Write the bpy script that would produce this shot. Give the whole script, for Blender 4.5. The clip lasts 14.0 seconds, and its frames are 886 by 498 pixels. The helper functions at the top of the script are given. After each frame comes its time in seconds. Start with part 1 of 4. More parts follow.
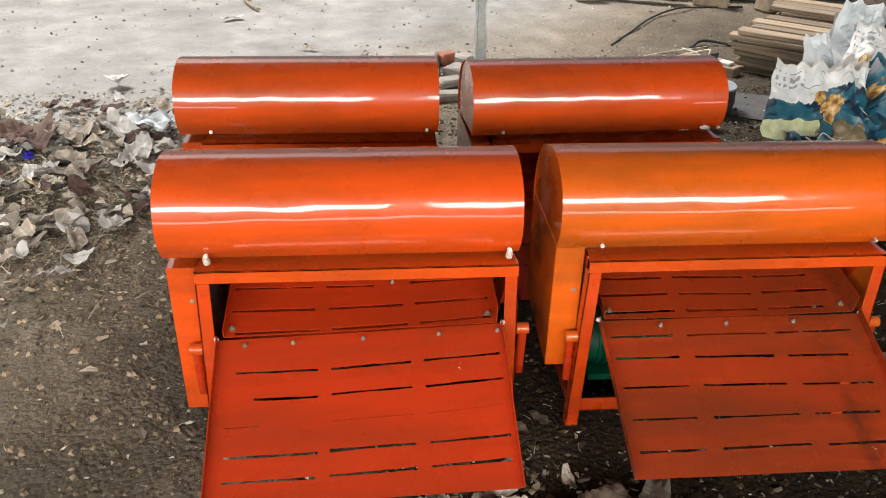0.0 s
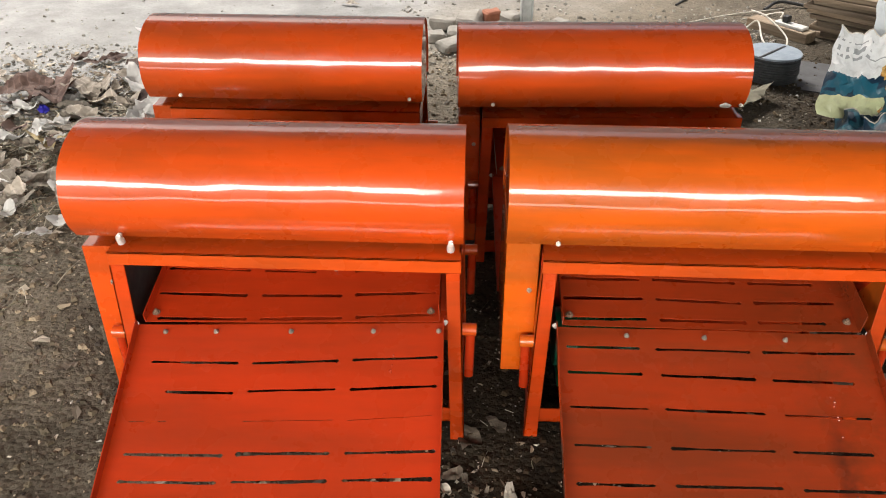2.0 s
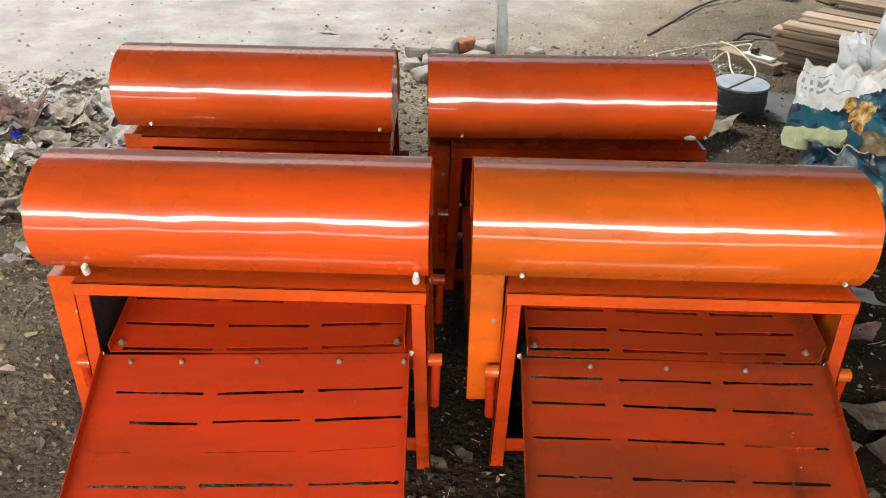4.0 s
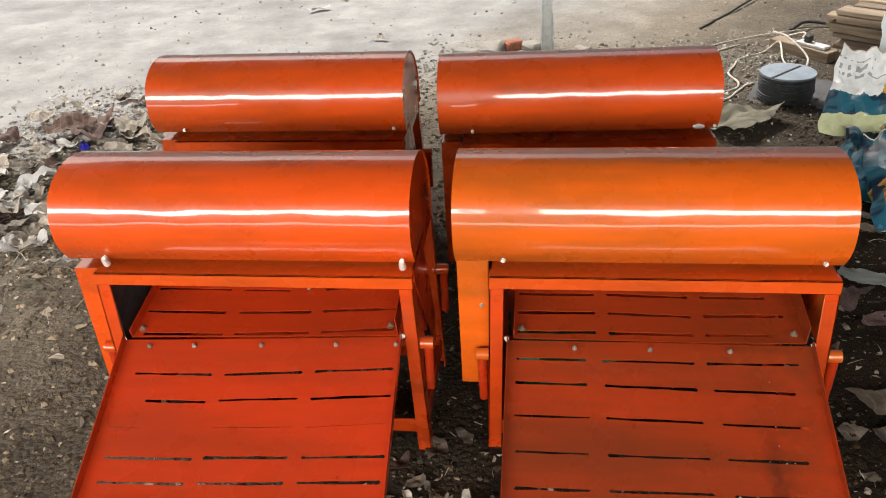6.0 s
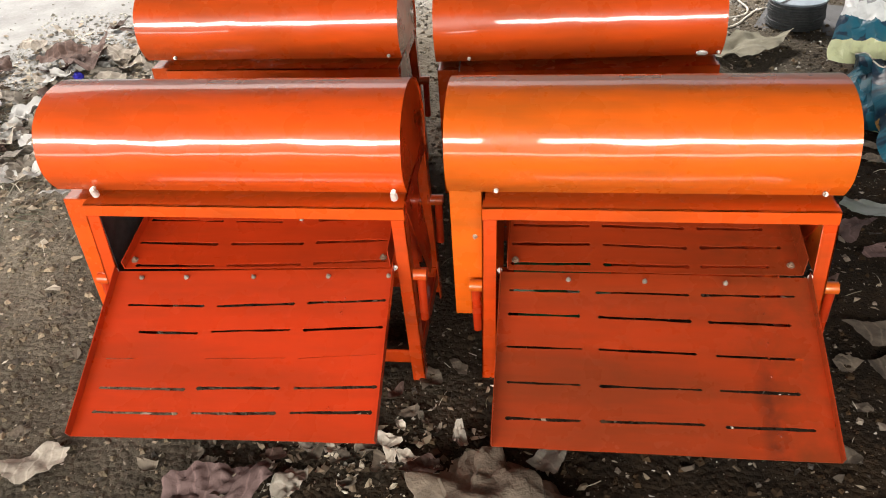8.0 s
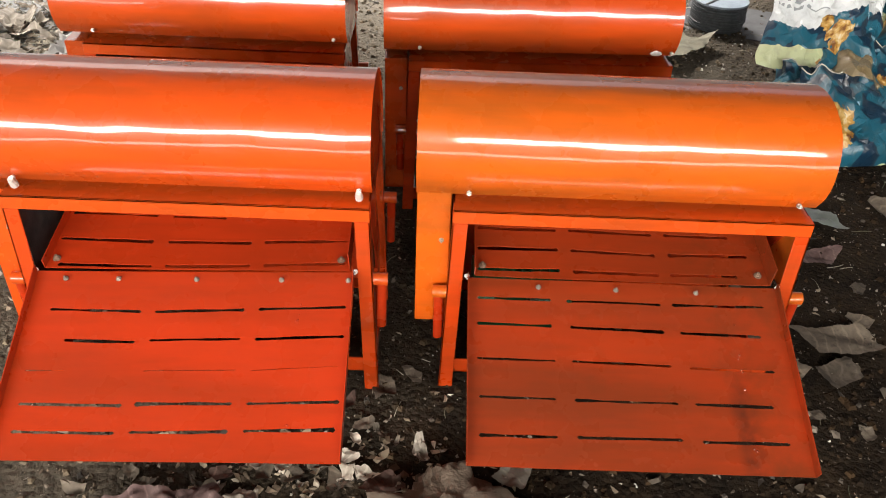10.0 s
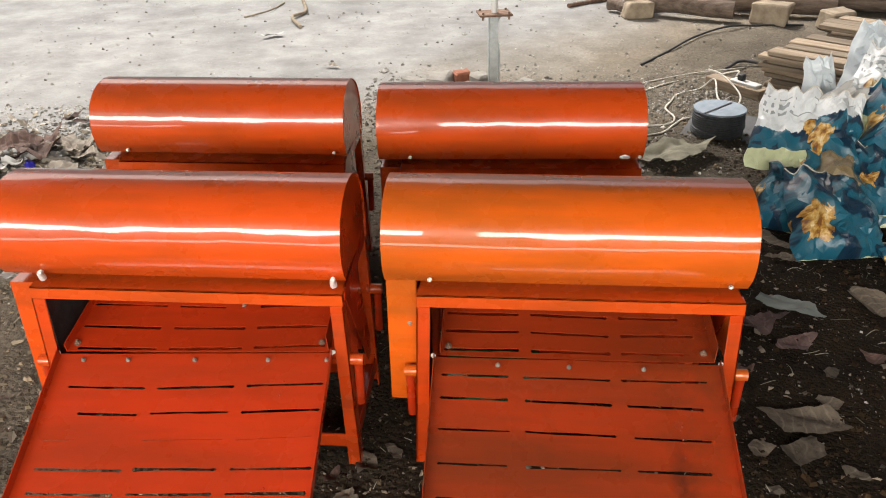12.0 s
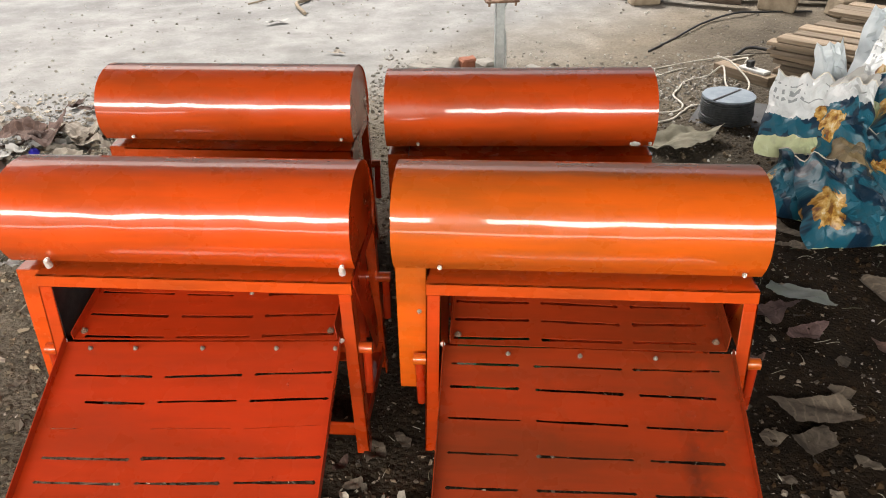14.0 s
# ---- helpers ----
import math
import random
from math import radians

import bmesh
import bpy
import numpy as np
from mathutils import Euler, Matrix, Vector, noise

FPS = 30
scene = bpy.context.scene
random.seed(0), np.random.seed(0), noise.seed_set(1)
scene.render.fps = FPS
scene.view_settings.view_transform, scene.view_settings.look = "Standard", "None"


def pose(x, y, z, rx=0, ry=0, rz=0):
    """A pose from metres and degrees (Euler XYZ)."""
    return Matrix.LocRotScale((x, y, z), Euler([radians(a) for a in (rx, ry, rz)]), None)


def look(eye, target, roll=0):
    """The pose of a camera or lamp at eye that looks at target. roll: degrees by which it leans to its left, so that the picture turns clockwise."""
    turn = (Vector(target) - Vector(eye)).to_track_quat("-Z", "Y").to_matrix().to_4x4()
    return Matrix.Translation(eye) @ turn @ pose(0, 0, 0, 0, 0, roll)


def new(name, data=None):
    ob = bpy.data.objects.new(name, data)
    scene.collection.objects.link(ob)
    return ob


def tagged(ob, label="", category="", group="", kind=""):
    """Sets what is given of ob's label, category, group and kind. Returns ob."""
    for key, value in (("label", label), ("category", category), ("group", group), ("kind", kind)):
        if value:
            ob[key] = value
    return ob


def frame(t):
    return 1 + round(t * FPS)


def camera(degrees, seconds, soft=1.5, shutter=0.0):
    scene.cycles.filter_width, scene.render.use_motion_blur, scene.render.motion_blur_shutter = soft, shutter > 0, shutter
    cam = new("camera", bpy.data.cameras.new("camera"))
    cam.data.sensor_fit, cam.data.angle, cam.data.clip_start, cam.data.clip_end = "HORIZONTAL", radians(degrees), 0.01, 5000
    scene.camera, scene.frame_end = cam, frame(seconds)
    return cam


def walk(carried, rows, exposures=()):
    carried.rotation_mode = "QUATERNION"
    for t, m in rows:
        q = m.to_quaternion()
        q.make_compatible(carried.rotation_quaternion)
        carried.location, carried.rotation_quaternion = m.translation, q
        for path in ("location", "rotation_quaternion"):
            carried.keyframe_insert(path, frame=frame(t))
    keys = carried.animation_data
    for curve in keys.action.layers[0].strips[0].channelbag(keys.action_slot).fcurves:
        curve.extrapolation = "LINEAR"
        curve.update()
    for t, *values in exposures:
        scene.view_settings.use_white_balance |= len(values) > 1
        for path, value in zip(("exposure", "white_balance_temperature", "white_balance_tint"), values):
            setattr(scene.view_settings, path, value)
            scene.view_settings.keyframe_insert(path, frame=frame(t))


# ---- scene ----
cam = camera(56.4, 14.0, 1.0)
PATH = [
    (0, (0.421, -1.649, 1.485), (0.577, 0.086, 0.502), 1.3),
    (0.5, (0.461, -1.616, 1.48), (0.568, 0.11, 0.474), 3.3),
    (1, (0.61, -1.554, 1.47), (0.583, 0.174, 0.464), 3.0),
    (1.5, (0.77, -1.509, 1.455), (0.669, 0.2, 0.422), 1.5),
    (2, (0.769, -1.437, 1.45), (0.703, 0.247, 0.374), 0.2),
    (2.5, (0.708, -1.368, 1.456), (0.704, 0.304, 0.359), 0.9),
    (3, (0.686, -1.345, 1.456), (0.745, 0.329, 0.364), 2.9),
    (3.2, (0.686, -1.358, 1.467), (0.729, 0.325, 0.386), 3.1),
    (5.3, (1.038, -1.523, 1.482), (0.885, 0.209, 0.493), -2.9),
    (5.5, (1.035, -1.519, 1.484), (0.856, 0.207, 0.49), -3.1),
    (6, (1.039, -1.526, 1.482), (0.799, 0.182, 0.47), -3.5),
    (6.5, (1.063, -1.518, 1.473), (0.8, 0.152, 0.404), -4.1),
    (7, (1.076, -1.515, 1.471), (0.816, 0.124, 0.354), -4.1),
    (7.5, (1.075, -1.52, 1.464), (0.818, 0.105, 0.327), -4.1),
    (7.7, (1.075, -1.513, 1.463), (0.815, 0.108, 0.321), -4.2),
    (9.8, (0.891, -1.416, 1.446), (0.886, 0.199, 0.266), 2.1),
    (10, (0.883, -1.396, 1.441), (0.907, 0.213, 0.254), 2.7),
    (10.5, (0.937, -1.461, 1.483), (0.947, 0.179, 0.339), 2.7),
    (11, (1.075, -1.551, 1.499), (1.01, 0.156, 0.459), 0.6),
    (11.5, (1.111, -1.598, 1.506), (0.994, 0.141, 0.524), -0.7),
    (12, (1.112, -1.599, 1.505), (0.974, 0.151, 0.548), -0.9),
    (12.5, (1.105, -1.591, 1.501), (0.962, 0.16, 0.545), -1.0),
    (13, (1.103, -1.592, 1.494), (0.957, 0.157, 0.534), -1.0),
    (13.5, (1.095, -1.601, 1.498), (0.951, 0.138, 0.522), -1.0),
    (14, (1.095, -1.583, 1.493), (0.95, 0.153, 0.512), -1.0),
]
EXPOSURES = [(0.0, 0.80), (1.5, 0.84), (3.0, 0.94), (5.5, 0.79), (6.5, 0.91), (7.5, 1.10), (10.0, 1.20), (10.6, 1.10), (11.3, 0.86), (14.0, 0.82)]
walk(cam, [(t, look(eye, target, roll)) for t, eye, target, roll in PATH], EXPOSURES)

# ---- world and light ----
SKY = 0.075
BAY, BAY_Y = (1.95, 2.85), -5.5                  # sill and head of the opening behind, and its wall
world = bpy.data.worlds.new("world")
scene.world = world
world.use_nodes = True
_n = world.node_tree.nodes
_sky = _n.new("ShaderNodeTexSky")
_sky.sky_type, _sky.sun_disc = "NISHITA", False
_sky.sun_elevation, _sky.sun_rotation = radians(50), radians(-30)
_sky.air_density, _sky.dust_density, _sky.ozone_density = 0.8, 7.0, 0.4
world.node_tree.links.new(_sky.outputs[0], _n["Background"].inputs[0])
_n["Background"].inputs[1].default_value = SKY
_sun = new("sun", bpy.data.lights.new("sun", "SUN"))
_sun.data.energy, _sun.data.angle, _sun.data.color = 2.75, radians(20), (1, 0.97, 0.92)
_sun.matrix_world = look((-6, 10.4, 14.3), (0, 0, 0))
# area lamps for daylight from behind: the long high opening, in two bays, and an added low gap
# the low gap is made up, for the streak of light low on the hoods
ADDED_GAP = (-6.3, 4.9, 0.5)                          # from, to, head
for _x, _w, _z, _h, _e in ((-2.95, 6.7, sum(BAY) / 2, BAY[1] - BAY[0], 56), (2.64, 3.3, sum(BAY) / 2, BAY[1] - BAY[0], 50), ((ADDED_GAP[0] + ADDED_GAP[1]) / 2, ADDED_GAP[1] - ADDED_GAP[0], ADDED_GAP[2] / 2, ADDED_GAP[2] - 0.1, 14)):
    _bay = new("bay_light", bpy.data.lights.new("bay_light", "AREA"))
    _bay.data.shape, _bay.data.size, _bay.data.size_y = "RECTANGLE", _w, _h
    _bay.data.energy, _bay.data.color = _e * _w * _h, (1.0, 0.955, 0.88)
    _bay.matrix_world = look((_x, BAY_Y + 0.02, _z), (_x, 0.0, _z))


# ---- materials ----
class Mat:
    """A small node-graph writer round one Principled shader."""

    def __init__(self, name, rough=0.6, metal=0.0, spec=0.5):
        self.m = bpy.data.materials.new(name)
        self.m.use_nodes = True
        self.t = self.m.node_tree
        self.b = self.t.nodes["Principled BSDF"]
        self.b.inputs["Roughness"].default_value = rough
        self.b.inputs["Metallic"].default_value = metal
        self.b.inputs["Specular IOR Level"].default_value = spec
        self.co = self.t.nodes.new("ShaderNodeTexCoord").outputs["Object"]

    def set(self, name, v):
        if isinstance(v, (int, float, tuple)):
            self.b.inputs[name].default_value = (*v, 1) if isinstance(v, tuple) else v
        else:
            self.t.links.new(v, self.b.inputs[name])
        return self

    def place(self):
        self.co = self.t.nodes.new("ShaderNodeNewGeometry").outputs["Position"]
        return self

    def mapped(self, scale):
        n = self.t.nodes.new("ShaderNodeMapping")
        n.inputs["Scale"].default_value = scale
        self.t.links.new(self.co, n.inputs[0])
        return n.outputs[0]

    def noise(self, scale, detail=4, rough=0.55, stretch=None, distort=0.0):
        n = self.t.nodes.new("ShaderNodeTexNoise")
        n.inputs["Scale"].default_value = scale
        n.inputs["Detail"].default_value = detail
        n.inputs["Roughness"].default_value = rough
        n.inputs["Distortion"].default_value = distort
        self.t.links.new(self.mapped(stretch) if stretch else self.co, n.inputs[0])
        return n.outputs[0]

    def voronoi(self, scale, feature="F1", out="Distance"):
        n = self.t.nodes.new("ShaderNodeTexVoronoi")
        n.feature = feature
        n.inputs["Scale"].default_value = scale
        self.t.links.new(self.co, n.inputs[0])
        return n.outputs[out]

    def wave(self, scale, distort, direction="X", detail=3):
        n = self.t.nodes.new("ShaderNodeTexWave")
        n.bands_direction = direction
        n.inputs["Scale"].default_value = scale
        n.inputs["Distortion"].default_value = distort
        n.inputs["Detail"].default_value = detail
        self.t.links.new(self.co, n.inputs[0])
        return n.outputs["Fac"]

    def rand(self, island=False):
        if island:
            return self.t.nodes.new("ShaderNodeNewGeometry").outputs["Random Per Island"]
        return self.t.nodes.new("ShaderNodeObjectInfo").outputs["Random"]

    def axis(self, n):
        s = self.t.nodes.new("ShaderNodeSeparateXYZ")
        self.t.links.new(self.co, s.inputs[0])
        return s.outputs[n]

    def ramp(self, fac, *stops, hard=False):
        n = self.t.nodes.new("ShaderNodeValToRGB")
        n.color_ramp.interpolation = "CONSTANT" if hard else "LINEAR"
        e = n.color_ramp.elements
        while len(e) < len(stops):
            e.new(0.5)
        for el, (p, c) in zip(e, stops):
            el.position = p
            el.color = (*c, 1) if isinstance(c, tuple) else (c, c, c, 1)
        self.t.links.new(fac, n.inputs[0])
        return n.outputs[0]

    def mix(self, fac, a, b, mode="MIX"):
        n = self.t.nodes.new("ShaderNodeMix")
        n.data_type, n.blend_type = "RGBA", mode
        for sock, v in ((n.inputs[0], fac), (n.inputs[6], a), (n.inputs[7], b)):
            if isinstance(v, tuple):
                sock.default_value = (*v, 1)
            elif isinstance(v, (int, float)):
                sock.default_value = v
            else:
                self.t.links.new(v, sock)
        return n.outputs[2]

    def math(self, op, a, b):
        n = self.t.nodes.new("ShaderNodeMath")
        n.operation = op
        for sock, v in zip(n.inputs, (a, b)):
            if isinstance(v, (int, float)):
                sock.default_value = v
            else:
                self.t.links.new(v, sock)
        return n.outputs[0]

    def bump(self, h, strength=0.3, dist=0.01):
        n = self.t.nodes.new("ShaderNodeBump")
        n.inputs["Strength"].default_value = strength
        n.inputs["Distance"].default_value = dist
        self.t.links.new(h, n.inputs["Height"])
        self.t.links.new(n.outputs[0], self.b.inputs["Normal"])
        return self


def paint(name, bright, thin, dirty=0.0):
    """Brushed gloss enamel over steel: thin brownish brush marks, dust, fine orange peel."""
    m = Mat(name, 0.2, 0.0, 0.25)
    streak = m.ramp(m.noise(3.0, 5, 0.6, (0.35, 2.2, 2.2)), (0.39, 0.0), (0.64, 1.0))
    col = m.mix(streak, bright, thin)
    fine = m.ramp(m.noise(26, 4, 0.6, (0.25, 1.5, 1.5)), (0.5, 0.0), (0.8, 0.28))
    col = m.mix(fine, col, tuple(c * 0.75 for c in thin))
    if dirty:
        # spots thicken towards the right-hand edge
        spots = m.ramp(m.math("ADD", m.noise(6, 6, 0.7), m.math("MULTIPLY", m.math("SUBTRACT", m.axis(0), 0.42), 0.34)), (0.62 - 0.1 * dirty, 0.0), (0.78, 0.75))
        col = m.mix(spots, col, (0.13, 0.028, 0.008))
        run = m.math("MULTIPLY", m.math("ABSOLUTE", m.math("SUBTRACT", m.math("ADD", m.axis(0), m.math("MULTIPLY", m.noise(7, 3), 0.05)), 0.615), 0), 14.0)
        end = m.math("MULTIPLY", m.math("SUBTRACT", m.math("MULTIPLY", m.axis(1), -1.0), 0.16), 6.0)
        mark = m.math("MULTIPLY", m.ramp(run, (0.05, 1.0), (0.42, 0.0)), m.ramp(end, (0.0, 0.0), (0.8, 1.0)))
        col = m.mix(m.math("MULTIPLY", mark, m.ramp(m.noise(22, 4), (0.35, 0.1), (0.6, 0.95))), col, (0.05, 0.014, 0.007))
    m.set("Base Color", col)
    m.set("Roughness", m.ramp(m.noise(9, 4), (0.3, 0.22), (0.75, 0.38)))
    m.set("Coat Weight", 0.8).set("Coat Roughness", 0.055)
    return m.bump(m.noise(38, 3, 0.5, (0.5, 1, 1)), 0.10, 0.003).m


ORANGE = paint("orange_enamel", (0.62, 0.069, 0.006), (0.36, 0.054, 0.008))
FRAME = paint("frame_enamel", (0.60, 0.054, 0.006), (0.35, 0.044, 0.008))
ORANGE_WARM = paint("warm_orange_enamel", (0.62, 0.100, 0.006), (0.34, 0.078, 0.009))
ORANGE_DEEP = paint("deep_orange_enamel", (0.52, 0.060, 0.006), (0.30, 0.048, 0.008))
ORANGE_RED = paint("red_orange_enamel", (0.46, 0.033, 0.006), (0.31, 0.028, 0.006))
ORANGE_DIRTY = paint("stained_orange_enamel", (0.34, 0.034, 0.007), (0.19, 0.029, 0.008), 0.7)


def plain(name, a, b, rough=0.6, scale=12, metal=0.0, bump=0.15, spec=0.5, jitter=0.0):
    m = Mat(name, rough, metal, spec)
    col = m.ramp(m.noise(scale, 6, 0.6), (0.3, a), (0.72, b))
    if jitter:
        dim = m.ramp(m.rand(), (0.0, 1 - jitter), (1.0, 1.0))
        col = m.mix(1.0, col, dim, "MULTIPLY")
    m.set("Base Color", col)
    return m.bump(m.noise(scale * 7, 4), bump, 0.004).m


ZINC = plain("dull_zinc", (0.28, 0.25, 0.21), (0.52, 0.48, 0.42), 0.45, 60, 0.7)
RUSTY = plain("rusty_steel", (0.10, 0.045, 0.025), (0.30, 0.20, 0.14), 0.75, 40, 0.3)
GALV = plain("galvanised_steel", (0.42, 0.46, 0.47), (0.66, 0.70, 0.70), 0.45, 25, 0.6)
WHITE_BOLT = plain("bright_bolt", (0.60, 0.57, 0.52), (0.82, 0.80, 0.75), 0.35, 80, 0.3)
GREEN = plain("green_motor_paint", (0.0, 0.045, 0.022), (0.003, 0.10, 0.05), 0.35, 20)
DARK = plain("dark_rubber", (0.035, 0.04, 0.045), (0.075, 0.085, 0.09), 0.6, 40)
DISC_TOP = plain("grey_blue_disc", (0.22, 0.27, 0.33), (0.34, 0.40, 0.46), 0.55, 20)


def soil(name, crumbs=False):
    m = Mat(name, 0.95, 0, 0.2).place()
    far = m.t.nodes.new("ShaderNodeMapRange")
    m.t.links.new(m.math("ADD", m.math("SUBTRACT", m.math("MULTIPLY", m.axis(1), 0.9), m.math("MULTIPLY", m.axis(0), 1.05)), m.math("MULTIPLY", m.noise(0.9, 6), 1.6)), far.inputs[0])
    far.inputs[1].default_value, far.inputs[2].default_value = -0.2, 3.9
    # dark earth to pale dust by place, with the roof's shade put into the dark end
    shaded_earth = m.ramp(m.noise(5, 8, 0.7), (0.3, (0.0075, 0.0051, 0.003)), (0.7, (0.025, 0.0172, 0.0105)))
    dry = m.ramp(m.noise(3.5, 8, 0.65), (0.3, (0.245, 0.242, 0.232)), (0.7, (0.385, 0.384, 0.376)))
    col = m.mix(far.outputs[0], shaded_earth, dry)
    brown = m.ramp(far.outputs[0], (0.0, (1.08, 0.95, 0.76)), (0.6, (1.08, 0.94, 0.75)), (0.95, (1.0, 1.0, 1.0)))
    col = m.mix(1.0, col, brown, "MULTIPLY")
    grit = m.ramp(m.noise(48, 8, 0.8), (0.36, 0.6), (0.64, 1.45))
    rough = m.ramp(m.noise(3.2, 4, 0.6), (0.38, 0.6), (0.6, 1.0))
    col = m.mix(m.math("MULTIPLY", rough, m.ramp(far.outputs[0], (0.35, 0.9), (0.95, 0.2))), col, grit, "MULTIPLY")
    patch = m.ramp(m.noise(1.6, 5, 0.6), (0.35, 0.78), (0.65, 1.2))
    col = m.mix(0.8, col, patch, "MULTIPLY")
    if crumbs:
        col = m.mix(1.0, col, m.ramp(m.rand(True), (0.0, (0.55, 0.53, 0.5)), (0.6, (1.15, 1.1, 1.0)), (1.0, (2.3, 2.15, 1.95))), "MULTIPLY")
        m.set("Base Color", col)
        return m.m
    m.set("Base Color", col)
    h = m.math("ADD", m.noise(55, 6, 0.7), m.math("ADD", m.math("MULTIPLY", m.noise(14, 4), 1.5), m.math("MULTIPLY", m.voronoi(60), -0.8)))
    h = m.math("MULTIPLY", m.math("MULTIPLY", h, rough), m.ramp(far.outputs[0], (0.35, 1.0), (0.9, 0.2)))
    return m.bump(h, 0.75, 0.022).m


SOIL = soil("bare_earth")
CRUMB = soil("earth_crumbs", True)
def leafy(name, a, b, jitter):
    """A dry leaf: blotched, with branching paler veins."""
    m = Mat(name, 0.78, 0, 0.3)
    col = m.ramp(m.noise(16, 6, 0.65), (0.3, a), (0.72, b))
    vein = m.ramp(m.wave(9, 9.0, "X", 3), (0.88, 0.0), (0.99, 0.3))
    col = m.mix(vein, col, tuple(min(1.0, c * 1.5) for c in b))
    col = m.mix(m.ramp(m.noise(40, 3), (0.6, 0.0), (0.75, 0.6)), col, tuple(c * 0.5 for c in a))
    col = m.mix(1.0, col, m.ramp(m.rand(), (0.0, 1 - jitter), (1.0, 1.15)), "MULTIPLY")
    m.set("Base Color", col)
    return m.bump(m.noise(45, 5, 0.65), 0.5, 0.006).m


LEAF = leafy("dry_leaf", (0.26, 0.22, 0.18), (0.56, 0.50, 0.42), 0.5)
# darker copy of the dry leaf, the right side's shade put into its colour
SHADED_LEAF = leafy("shaded_leaf", (0.075, 0.06, 0.045), (0.21, 0.17, 0.13), 0.5)
LEAF_DARK = leafy("rotting_leaf", (0.06, 0.035, 0.028), (0.16, 0.10, 0.08), 0.5)
PAPER = plain("dirty_paper", (0.52, 0.50, 0.47), (0.80, 0.79, 0.77), 0.8, 8, jitter=0.3)
FILM = plain("dirty_clear_film", (0.10, 0.115, 0.10), (0.24, 0.27, 0.25), 0.3, 9)
BLUE_FILM = plain("pale_blue_film", (0.48, 0.54, 0.58), (0.76, 0.80, 0.82), 0.3, 9)
MAROON = leafy("maroon_cloth", (0.085, 0.048, 0.045), (0.20, 0.135, 0.125), 0.4)
STONE = plain("brown_stone", (0.075, 0.055, 0.038), (0.23, 0.18, 0.135), 0.9, 16, bump=0.9)
RUBBLE = plain("grey_rubble", (0.22, 0.205, 0.18), (0.40, 0.375, 0.335), 0.9, 12, bump=0.6)
BRICK = plain("broken_red_brick", (0.26, 0.09, 0.05), (0.42, 0.17, 0.10), 0.9, 18, bump=0.5)
BURLAP = plain("grey_green_sack", (0.15, 0.14, 0.10), (0.27, 0.25, 0.19), 0.95, 16, bump=0.4)
CORD = plain("dirty_white_cord", (0.50, 0.46, 0.40), (0.72, 0.68, 0.60), 0.7, 30)
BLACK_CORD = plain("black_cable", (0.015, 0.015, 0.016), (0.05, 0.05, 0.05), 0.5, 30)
LIME = plain("lime_stone_block", (0.20, 0.155, 0.105), (0.42, 0.345, 0.25), 0.9, 12, bump=0.4)
PLASTIC = plain("white_plastic", (0.6, 0.6, 0.58), (0.75, 0.75, 0.73), 0.35, 12)
BLUE = plain("blue_plastic", (0.02, 0.02, 0.30), (0.05, 0.04, 0.5), 0.4, 12)
# unseen roof and walls, kept dark to lower the bounced light
ROOF = plain("dark_unseen_roof", (0.06, 0.056, 0.05), (0.13, 0.12, 0.11), 0.7, 3)
WALL = plain("dark_unseen_wall", (0.10, 0.092, 0.08), (0.17, 0.155, 0.135), 0.9, 2)
CHIP = Mat("chips", 0.85)
CHIP.set("Base Color", CHIP.ramp(CHIP.rand(True), (0.0, (0.035, 0.028, 0.022)), (0.5, (0.10, 0.078, 0.057)), (0.86, (0.24, 0.20, 0.155)), (0.97, (0.42, 0.38, 0.32)), (1.0, (0.66, 0.63, 0.58))))
CHIP = CHIP.m
PEBBLE = Mat("pebbles", 0.9)
PEBBLE.set("Base Color", PEBBLE.ramp(PEBBLE.rand(True), (0.0, (0.14, 0.125, 0.105)), (0.4, (0.27, 0.25, 0.22)), (1.0, (0.6, 0.57, 0.52))))
PEBBLE = PEBBLE.m
SHRED = Mat("leaf_shreds", 0.8)
SHRED.set("Base Color", SHRED.ramp(SHRED.rand(True), (0.0, (0.07, 0.05, 0.032)), (0.5, (0.20, 0.15, 0.10)), (0.85, (0.38, 0.31, 0.22)), (1.0, (0.60, 0.55, 0.46))))
SHRED = SHRED.m
STRAW = Mat("straw", 0.8)
STRAW.set("Base Color", STRAW.ramp(STRAW.rand(True), (0.0, (0.05, 0.065, 0.035)), (0.5, (0.16, 0.14, 0.09)), (1.0, (0.50, 0.46, 0.37))))
STRAW = STRAW.m


def timber():
    m = Mat("sawn_timber", 0.8)
    g = m.noise(5, 6, 0.65, (0.5, 9, 9), 0.6)
    col = m.ramp(g, (0.25, (0.17, 0.125, 0.085)), (0.5, (0.34, 0.26, 0.18)), (0.8, (0.50, 0.42, 0.32)))
    col = m.mix(1.0, col, m.ramp(m.rand(), (0.0, 0.5), (1.0, 1.1)), "MULTIPLY")
    m.set("Base Color", col)
    return m.bump(g, 0.3, 0.003).m


TIMBER = timber()


def bark():
    m = Mat("log_bark", 0.9)
    g = m.noise(9, 6, 0.7, (0.5, 3, 3))
    m.set("Base Color", m.ramp(g, (0.3, (0.06, 0.042, 0.032)), (0.7, (0.24, 0.18, 0.14))))
    return m.bump(g, 0.7, 0.02).m


BARK = bark()


